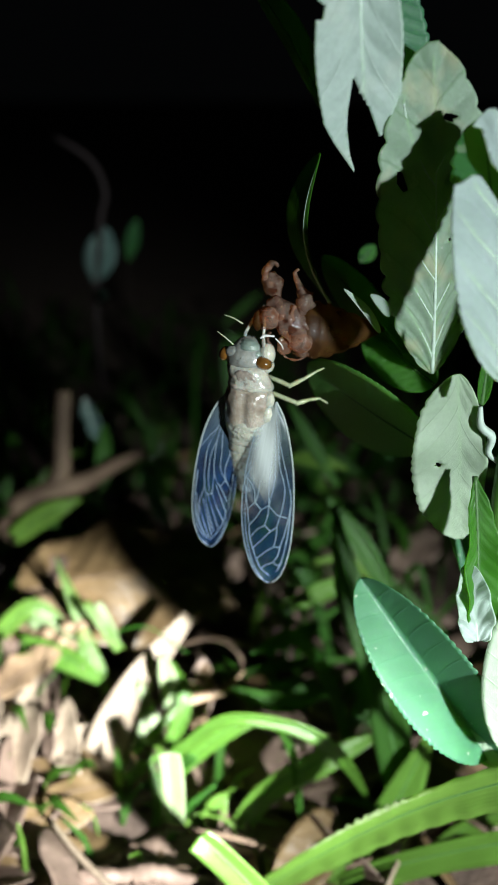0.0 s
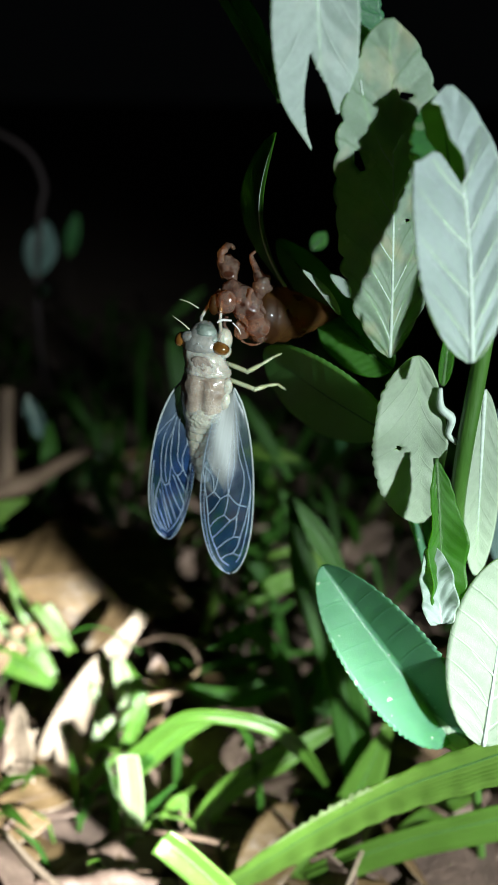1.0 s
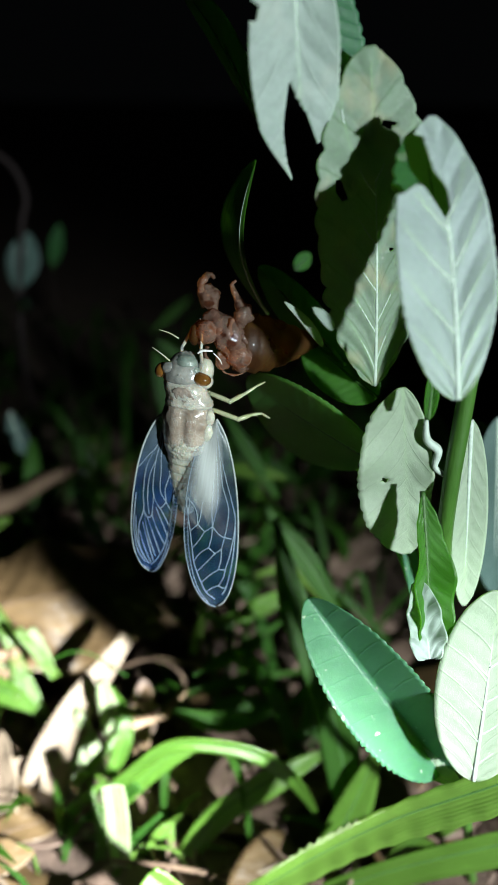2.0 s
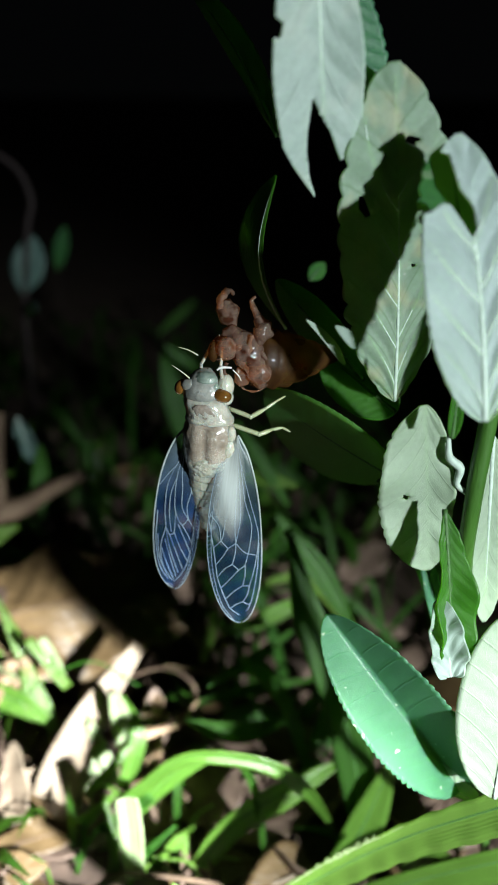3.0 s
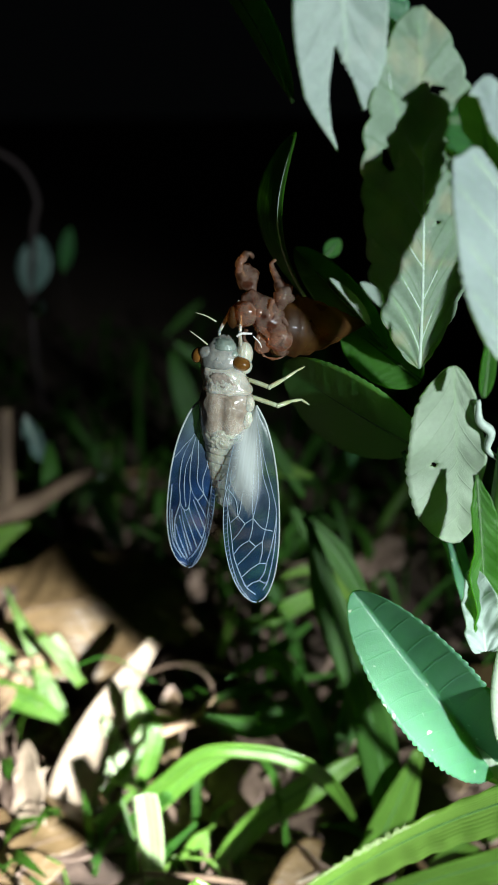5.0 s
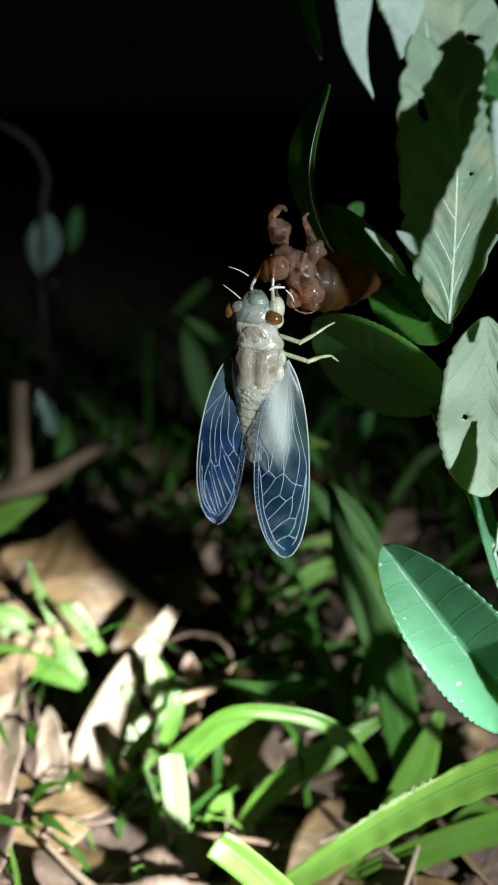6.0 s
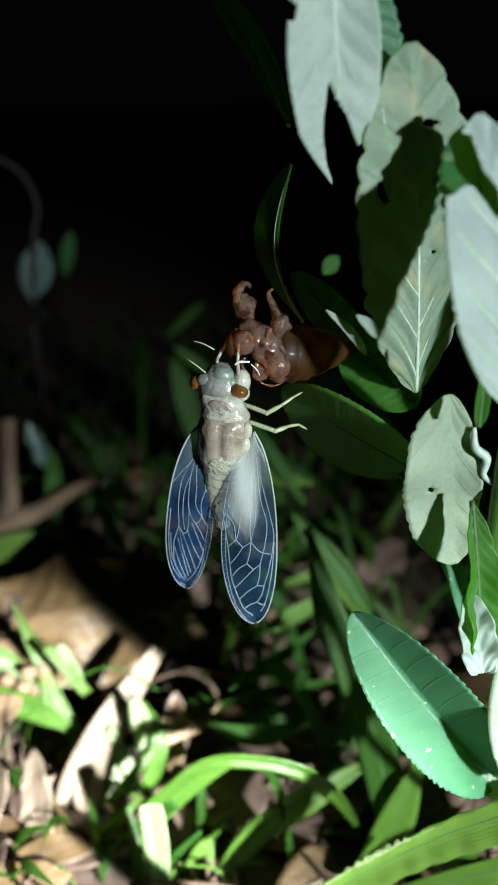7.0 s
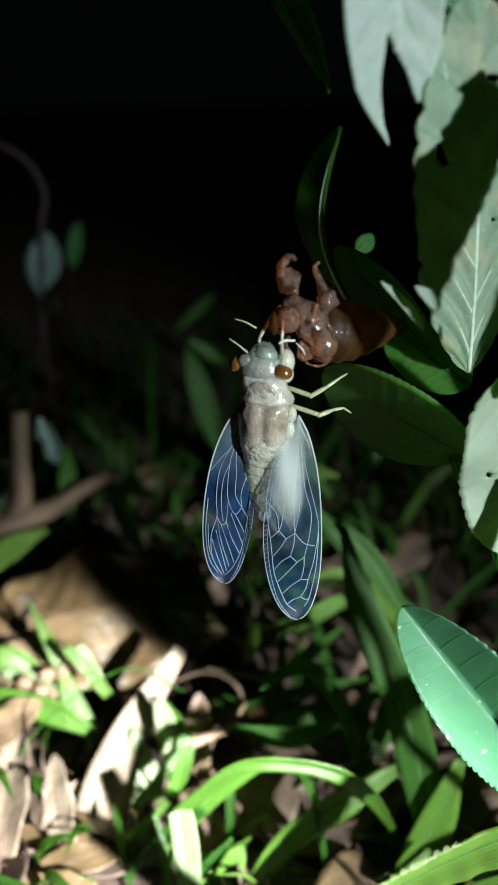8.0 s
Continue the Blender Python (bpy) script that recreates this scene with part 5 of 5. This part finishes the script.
dead_leaf((-0.0810, 0.1900, 0.0080), (-0.0750, 0.2220, 0.0380), 0.0102, 0.0098, STRAW, "broad bleached dead leaf lying in torchlight", turn=-30, fold=(14, 10), bend=0.06, wave=0.0008, quilt=0.0005)
dead_leaf((-0.0970, 0.1900, 0.0130), (-0.0900, 0.2150, 0.0350), 0.0102, 0.0098, STRAW, "broad bleached dead leaf with brown folds", turn=-25, fold=(10, 14), bend=0.05, wave=0.0008, quilt=0.0005)
dead_leaf((-0.0590, 0.1930, 0.0080), (-0.0650, 0.2180, 0.0310), 0.0061, 0.0069, STRAW, "narrow bleached dead leaf lying in torchlight", turn=-20, fold=(16, 6), bend=0.07, wave=0.001, quilt=0.0004)
dead_leaf((-0.0680, 0.1980, 0.0190), (-0.0710, 0.2240, 0.0320), 0.0053, 0.0057, LITTER, "wrinkled brown dead leaf under bleached leaves", turn=-30, fold=(8, 12), bend=0.05, wave=0.001)
dead_leaf((-0.0950, 0.2160, 0.0310), (-0.0710, 0.2360, 0.0390), 0.0089, 0.0085, TAN, "tan dead leaf with an orange tinge", turn=-48, fold=(8, 8), bend=0.06, wave=0.0012)
dead_leaf((-0.0980, 0.2480, 0.0350), (-0.0670, 0.2620, 0.0450), 0.0093, 0.0102, TAN, "tan dead leaf below the large brown leaf", turn=-50, fold=(8, 8), bend=0.06, wave=0.0015)
dead_leaf((-0.0960, 0.2680, 0.0340), (-0.0790, 0.2850, 0.0510), 0.0110, 0.0100, LITTER, "pinkish brown dead leaf beside a stalk", turn=-48, fold=(6, 10), bend=0.05, wave=0.0015)
dead_leaf((-0.0710, 0.1860, 0.0130), (-0.0340, 0.2000, 0.0090), 0.0067, 0.0059, DEAD, "brown dead leaf pressed under grass bases", turn=-58, fold=(6, 6), bend=0.03, wave=0.001)
dead_leaf((-0.0880, 0.1760, 0.0110), (-0.0490, 0.1820, 0.0120), 0.0078, 0.0071, DEAD, "dark brown dead leaf with fine ribs", turn=-55, fold=(8, -6), bend=0.04, wave=0.001, quilt=0.0006)
dead_leaf((-0.0880, 0.1620, 0.0040), (-0.0500, 0.1700, 0.0110), 0.0087, 0.0075, DEAD, "brown ribbed dead leaf on the soil", turn=-55, fold=(8, -6), bend=0.04, wave=0.001, quilt=0.0006)
dead_leaf((-0.0050, 0.1980, 0.0090), (0.0170, 0.2140, 0.0150), 0.0108, 0.0117, LITTER, "broad pinkish brown dead leaf in shade", turn=-48, fold=(8, 10), bend=0.06, wave=0.001)
dead_leaf((-0.0160, 0.2160, 0.0150), (-0.0150, 0.2400, 0.0310), 0.0065, 0.0074, TAN, "tan curled dead leaf standing in litter", turn=-30, fold=(14, 10), bend=0.06, wave=0.001)
dead_leaf((0.0050, 0.2750, 0.0210), (0.0340, 0.2950, 0.0250), 0.0085, 0.0085, LITTER, "pinkish brown dead leaf among grass", turn=-50, fold=(8, 12), bend=0.06, wave=0.0015)
dead_leaf((-0.0090, 0.3050, 0.0250), (0.0110, 0.3250, 0.0280), 0.0092, 0.0081, LITTER, "pinkish brown dead leaf among grass", turn=-50, fold=(14, 8), bend=0.08, wave=0.0015)
dead_leaf((0.0460, 0.2500, 0.0200), (0.0680, 0.2680, 0.0240), 0.0071, 0.0071, LITTER, "brown dead leaf behind the shrub", turn=-50, fold=(10, 8), bend=0.05, wave=0.0015)
dead_leaf((0.0710, 0.3100, 0.0290), (0.1020, 0.3300, 0.0360), 0.0097, 0.0097, LITTER, "brown dead leaf behind the shrub", turn=-50, fold=(10, 8), bend=0.05, wave=0.0015)
dead_leaf((0.0080, 0.1630, 0.0050), (0.0270, 0.1760, 0.0100), 0.0067, 0.0074, LITTER, "pinkish brown dead leaf under broad blades", turn=-52, fold=(10, 8), bend=0.05, wave=0.0015)
dead_leaf((0.0660, 0.1960, 0.0090), (0.0920, 0.2060, 0.0160), 0.0069, 0.0069, TAN, "pale tan dead leaf below the shrub", turn=-52, fold=(10, 8), bend=0.05, wave=0.0015)

for pts, radii, mat, label in (
        ([(-0.0280, 0.2140, 0.0280), (-0.0180, 0.2180, 0.0300), (-0.0050, 0.2240, 0.0300), (0.0020, 0.2320, 0.0330)], [0.0012, 0.0017, 0.0014, 0.0006], TAN, "pale hooked dry stick in grass"),
        ([(-0.0510, 0.1580, 0.0110), (-0.0430, 0.1580, 0.0130), (-0.0350, 0.1590, 0.0120), (-0.0260, 0.1590, 0.0135), (-0.0170, 0.1580, 0.0120), (0.0010, 0.1550, 0.0120)], [0.0022, 0.0030, 0.0024, 0.0031, 0.0025, 0.0018], LITTER, "knobbly greyish dry stick on the soil"),
        ([(-0.0320, 0.2800, 0.0390), (-0.0220, 0.2800, 0.0420), (-0.0080, 0.2800, 0.0330), (0.0030, 0.2750, 0.0250), (0.0040, 0.2700, 0.0170)], [0.0012, 0.0014, 0.0014, 0.0012, 0.0008], DEAD, "curved brown rim of a dry leaf stalk"),
        ([(-0.0140, 0.2600, 0.0260), (0.0000, 0.2600, 0.0230), (0.0180, 0.2580, 0.0180)], [0.0010, 0.0013, 0.0009], TAN, "pale dry stalk lying in litter"),
        ([(-0.1180, 0.3000, 0.0320), (-0.1010, 0.3050, 0.0380), (-0.0880, 0.3100, 0.0420), (-0.0760, 0.3100, 0.0440)], [0.0022, 0.0022, 0.0018, 0.0012], TWIG, "dark greyish stalk of the large dead leaf")):
    bm = bmesh.new()
    tube(bm, pts, radii, 10, 7)
    crumple(bm, radii[1] * 0.3, 420)
    tagged(part("stick", bm, mat, None, label), category="stick", group="sticks")

for x, y, z, size in ((-0.0690, 0.2430, 0.0440, 0.0032), (-0.0640, 0.2430, 0.0450, 0.0030), (-0.0780, 0.2430, 0.0410, 0.0034), (-0.0720, 0.2410, 0.0385, 0.0030), (-0.0670, 0.2410, 0.0370, 0.0028), (-0.0630, 0.2420, 0.0410, 0.0026)):
    bm = bmesh.new()
    blob(bm, (x, y, z), (size, size * 0.8, size * 0.9), seg=20, rings=12)
    crumple(bm, size * 0.15, 300)
    tagged(part("seed", bm, TAN, None, "round tan seed among dead leaves"), category="seed", group="seeds")

# brown pieces painted lighter, in tan, to make up for the shadow they lie in
dead_leaf((-0.0520, 0.2860, 0.0340), (-0.0080, 0.3120, 0.0260), 0.0118, 0.0133, TAN, "curled end of a large dead leaf, painted lighter against shade", turn=-40, fold=(26, 20), bend=0.12, wave=0.003, quilt=0.0008)
dead_leaf((-0.0320, 0.2720, 0.0290), (-0.0030, 0.2880, 0.0270), 0.0092, 0.0103, TAN, "dead leaf rolled at its edge, painted lighter against shade", turn=-45, fold=(30, 14), bend=0.1, wave=0.003, quilt=0.0008)

# dimness of the far leaves is put into their dark green colours
SEEDLINGS_LOW = (
        ((0.0005, 0.3700, 0.0710), (-0.0119, 0.3800, 0.1237), 0.006, GRASS_DARK, "broad green blade in the dark behind"),
        ((-0.0183, 0.5000, 0.0990), (0.0076, 0.5000, 0.1220), 0.003, GRASS_DARK, "green leaf in the dark behind"),
        ((-0.0103, 0.3800, 0.1279), (0.0071, 0.3800, 0.1139), 0.003, GRASS_DARK, "green leaf in the dark behind"),
        ((-0.0831, 0.3600, 0.0989), (-0.0753, 0.3550, 0.0756), 0.005, FAR_LEAF, "pale teal leaf in the dark behind"),
        ((-0.0494, 0.3500, 0.0701), (-0.0320, 0.3450, 0.0607), 0.004, GRASS, "yellowish leaf in the dark behind"),
        ((-0.0523, 0.3400, 0.0679), (-0.0372, 0.3300, 0.0373), 0.004, GLOSSY, "green leaf in the dark behind"),
        ((-0.0922, 0.4500, 0.1389), (-0.0836, 0.4550, 0.1703), 0.0095, FAR_LEAF, "pale round leaf in the dark behind"),
        ((-0.0799, 0.5000, 0.1419), (-0.0727, 0.5000, 0.1690), 0.0045, UPPER, "pale narrow leaf in the dark behind"),
        ((-0.0802, 0.4000, 0.1372), (-0.0770, 0.4000, 0.1473), 0.004, FAR_LEAF, "small pale leaf in the dark behind"),
        )
SEEDLINGS_FAR = (
        ((0.0536, 0.3000, 0.0834), (0.0699, 0.3100, 0.1014), 0.004, UPPER, "dim teal leaf in the dark behind"),
        ((0.0374, 0.2900, 0.0793), (0.0547, 0.2800, 0.0569), 0.0035, GRASS_DARK, "green leaf in the dark behind"),
        ((0.0516, 0.3300, 0.1131), (0.0424, 0.3200, 0.0963), 0.004, GRASS_DARK, "green leaf in the dark behind"),
        ((-0.0664, 0.3100, 0.0675), (-0.0669, 0.3300, 0.0976), 0.004, GRASS_DARK, "green blade in the dark behind"))
for t_base, t_tip, w1, mat, lab in SEEDLINGS_LOW + SEEDLINGS_FAR:
    one = tagged(leaf(None, t_base, t_tip, w1, w1, (mat, mat), 10, (8, 12), 0.04, name="seedling", label=lab, n=(24, 8), veins=6), category="leaf", group="leaves in the dark")
    low = min((t_base, t_tip), key=lambda p: p[2])
    bm = bmesh.new()
    tube(bm, [low, (low[0] + 0.002, low[1] + 0.004, low[2] * 0.5), (low[0] + 0.001, low[1] + 0.006, 0.0)], [0.0002, 0.0002, 0.0003], 6)
    part("stalk", bm, TWIG, one)
# far twig, its lack of torchlight painted into the bark
bm = bmesh.new()
tube(bm, [(-0.088, 0.455, 0.0), (-0.094, 0.452, 0.1), (-0.0864, 0.4500, 0.1716), (-0.0821, 0.4500, 0.1899), (-0.0890, 0.4500, 0.2076), (-0.1087, 0.4500, 0.2203)], [0.0018, 0.0018, 0.0018, 0.0018, 0.0017, 0.0015], 8)
tagged(part("stick", bm, TWIG, None, "arching reddish twig far behind"), category="stick", group="sticks")
leaf(shrub, (0.0240, 0.2000, 0.2337), (0.0028, 0.2100, 0.2671), 0.0033, 0.0046, (UPPER, UNDER), -52, (-10, -10), 0.0, 0.06, label="dark leaf against the night")


def strewn(seed, count, xr, yr):
    r = random.Random(seed)
    for _ in range(count):
        yield r, r.uniform(*xr), r.uniform(*yr)


# dead leaves that lie about on the soil
for r, x, y in strewn(3, 130, (-0.13, 0.13), (0.15, 0.48)):
    size = r.uniform(0.022, 0.055)
    a = r.uniform(0, 6.28)
    z = ground_height(x, y) + 0.003 + r.uniform(0, 0.006)
    d = Vector((math.cos(a), math.sin(a), r.uniform(-0.2, 0.25)))
    base = Vector((x, y, z))
    w = size * r.uniform(0.16, 0.3)
    tagged(leaf(None, base, base + d * size, w, w * r.uniform(0.8, 1.2), (r.choice((DEAD, LITTER, LITTER, LITTER)),) * 2, r.uniform(40, 110), (r.uniform(-25, 25), r.uniform(-25, 25)), r.uniform(-0.1, 0.1), r.uniform(-0.05, 0.05), r.uniform(-0.1, 0.1),
                r.uniform(0.35, 0.6), 0.65, name="dead_leaf", label="small curled brown dead leaf on soil", n=(16, 8), veins=5, quilt=0.0003, rib=0.0003, wave=0.0004, rib_mat=BARK), category="dead leaf", group="dead leaves")

# dry stalks
for r, x, y in strewn(5, 40, (-0.12, 0.12), (0.16, 0.42)):
    a = r.uniform(0, 3.14)
    L = r.uniform(0.02, 0.06)
    z = ground_height(x, y) + 0.006 + r.uniform(0, 0.008)
    pts = [(x + math.cos(a) * L * k + r.uniform(-1, 1) * 0.002, y + math.sin(a) * L * k, z + r.uniform(-1, 1) * 0.002) for k in (-0.5, 0, 0.5)]
    bm = bmesh.new()
    w = r.uniform(0.0006, 0.0016)
    tube(bm, pts, [w, w, w * 0.6], 6)
    tagged(part("stick", bm, r.choice((BARK, STRAW)), None, "thin dry stalk lying on leaf litter"), category="stick", group="sticks")


def tuft(name, label, seed, count, xr, yr, length, width, mats, lean=0.5):
    r = random.Random(seed)
    root = None
    bm_all = bmesh.new()
    for _ in range(count):
        x, y = r.uniform(*xr), r.uniform(*yr)
        z = ground_height(x, y)
        a = r.uniform(0, 6.28)
        L = r.uniform(*length)
        h = L * r.uniform(0.25, 0.8)
        w = r.uniform(*width)
        reach = math.sqrt(max(L * L - h * h, 0)) * lean
        p = [Vector((x, y, z)), Vector((x + math.cos(a) * reach * 0.35, y + math.sin(a) * reach * 0.35, z + h * 0.75)), Vector((x + math.cos(a) * reach, y + math.sin(a) * reach, z + h * r.uniform(0.6, 1.05)))]
        side0 = Vector((-math.sin(a), math.cos(a), r.uniform(-0.5, 0.5))).normalized()
        prev = None
        path = smooth_path([(*p[0], w * 0.6), (*p[1], w), (*p[2], w * 0.08)], 5)
        for q in path:
            c = Vector(q[:3])
            up = Vector((0, 0, 1)) * q[3] * 0.18
            row = [bm_all.verts.new(c - side0 * q[3] * 0.5 + up), bm_all.verts.new(c), bm_all.verts.new(c + side0 * q[3] * 0.5 + up)]
            if prev:
                for k in (0, 1):
                    bm_all.faces.new((prev[k], prev[k + 1], row[k + 1], row[k]))
            prev = row
    bmesh.ops.solidify(bm_all, geom=bm_all.faces[:], thickness=0.0003)
    return tagged(part(name, bm_all, mats), label, "grass", kind="stuff")


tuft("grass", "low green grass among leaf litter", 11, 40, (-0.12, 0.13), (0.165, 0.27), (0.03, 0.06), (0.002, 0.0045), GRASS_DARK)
# dense dark blades hide the far ground; its darkness is in their colour
tuft("grass", "green grass behind the cicada with painted-in shade", 12, 420, (-0.3, 0.3), (0.30, 0.75), (0.04, 0.13), (0.003, 0.007), GRASS_DARK)
tuft("grass", "dry straw lying among grass", 13, 45, (-0.15, 0.13), (0.16, 0.36), (0.02, 0.045), (0.0006, 0.002), BARK)

# slender green stems between the bleached leaf bases
for r, x, y in strewn(61, 14, (-0.085, 0.005), (0.158, 0.205)):
    lean = r.uniform(-0.6, 0.6)
    L = r.uniform(0.014, 0.034)
    z = ground_height(x, y)
    w = r.uniform(0.0012, 0.0034)
    grass([(x, y, z), (x + lean * L * 0.35, y + 0.002, z + L * 0.45), (x + lean * L, y + r.uniform(-0.004, 0.006), z + L * 0.8)], [w * 0.8, w, w * r.uniform(0.1, 0.6)], r.choice((GRASS, GRASS, GRASS_DARK, LITTER)), "slender stem among bleached grass", fold=r.uniform(5, 35), facing=r.uniform(-40, 40), steps=5)

# single blades that stand and lean in shade, mostly painted into their dark colour
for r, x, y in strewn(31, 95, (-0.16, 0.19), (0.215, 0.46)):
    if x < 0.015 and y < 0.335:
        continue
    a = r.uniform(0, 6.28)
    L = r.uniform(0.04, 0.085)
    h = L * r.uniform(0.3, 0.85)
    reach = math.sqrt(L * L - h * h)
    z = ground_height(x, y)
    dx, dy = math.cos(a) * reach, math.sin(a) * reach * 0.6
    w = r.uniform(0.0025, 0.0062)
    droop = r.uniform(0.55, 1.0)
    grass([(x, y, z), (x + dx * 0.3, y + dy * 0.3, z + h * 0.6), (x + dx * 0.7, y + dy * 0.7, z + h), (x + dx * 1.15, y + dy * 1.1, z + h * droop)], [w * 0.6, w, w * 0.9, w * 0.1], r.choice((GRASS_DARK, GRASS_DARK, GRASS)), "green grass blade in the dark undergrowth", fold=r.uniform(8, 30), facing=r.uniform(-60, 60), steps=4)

# bleached straw strips where the beam falls
for r, x, y in strewn(21, 4, (-0.085, -0.035), (0.165, 0.25)):
    a = r.uniform(0.6, 2.4)
    L = r.uniform(0.012, 0.032)
    z = ground_height(x, y) + 0.006 + r.uniform(0, 0.012)
    d = Vector((math.cos(a), math.sin(a) * 0.6, r.uniform(0.0, 0.7)))
    p0 = Vector((x, y, z))
    w = r.uniform(0.002, 0.006)
    grass([tuple(p0), tuple(p0 + d * L * 0.5 + Vector((r.uniform(-1, 1) * 0.002, 0, 0.002))), tuple(p0 + d * L)], [w * 0.8, w, w * 0.3], r.choice((STRAW, STRAW, LITTER, GRASS)), "short bleached straw strip on the ground", fold=r.uniform(5, 30), facing=r.uniform(-30, 30), steps=5)

# flat leaves pressed into the soil
for r, x, y in strewn(51, 90, (-0.11, 0.07), (0.135, 0.27)):
    size = r.uniform(0.018, 0.04)
    a = r.uniform(0, 6.28)
    base = Vector((x, y, ground_height(x, y) + 0.002 + r.uniform(0, 0.003)))
    w = size * r.uniform(0.22, 0.36)
    dead_leaf(base, base + Vector((math.cos(a), math.sin(a), r.uniform(-0.03, 0.06))) * size, w, w * r.uniform(0.7, 1.2), r.choice((LITTER, LITTER, DEAD)), "flat brown dead leaf pressed on soil", turn=r.uniform(65, 85), fold=(r.uniform(-12, 12), r.uniform(-12, 12)), bend=r.uniform(-0.04, 0.04), wave=0.0003, quilt=0.0003)


# ---------------------------------------------------------------- what moves
def motions():
    """The cicada sways a little on its claws, its wing tips swinging out and slowly back."""
    hold = Vector((0.008, 0.169, 0.196))
    rows = []
    for t, swing in ((0.0, 0.0), (1.6, 0.0), (2.3, 0.9), (3.0, 1.7), (3.5, 1.0), (4.0, 0.6), (4.8, 0.4), (5.5, 0.3), (6.0, 0.2), (6.5, -0.2), (8.0, -0.2)):
        rows.append((t, Matrix.Translation(hold) @ pose(0, 0, 0, 0, -swing, 0) @ Matrix.Translation(-hold)))
    walk(cicada, rows)


motions()
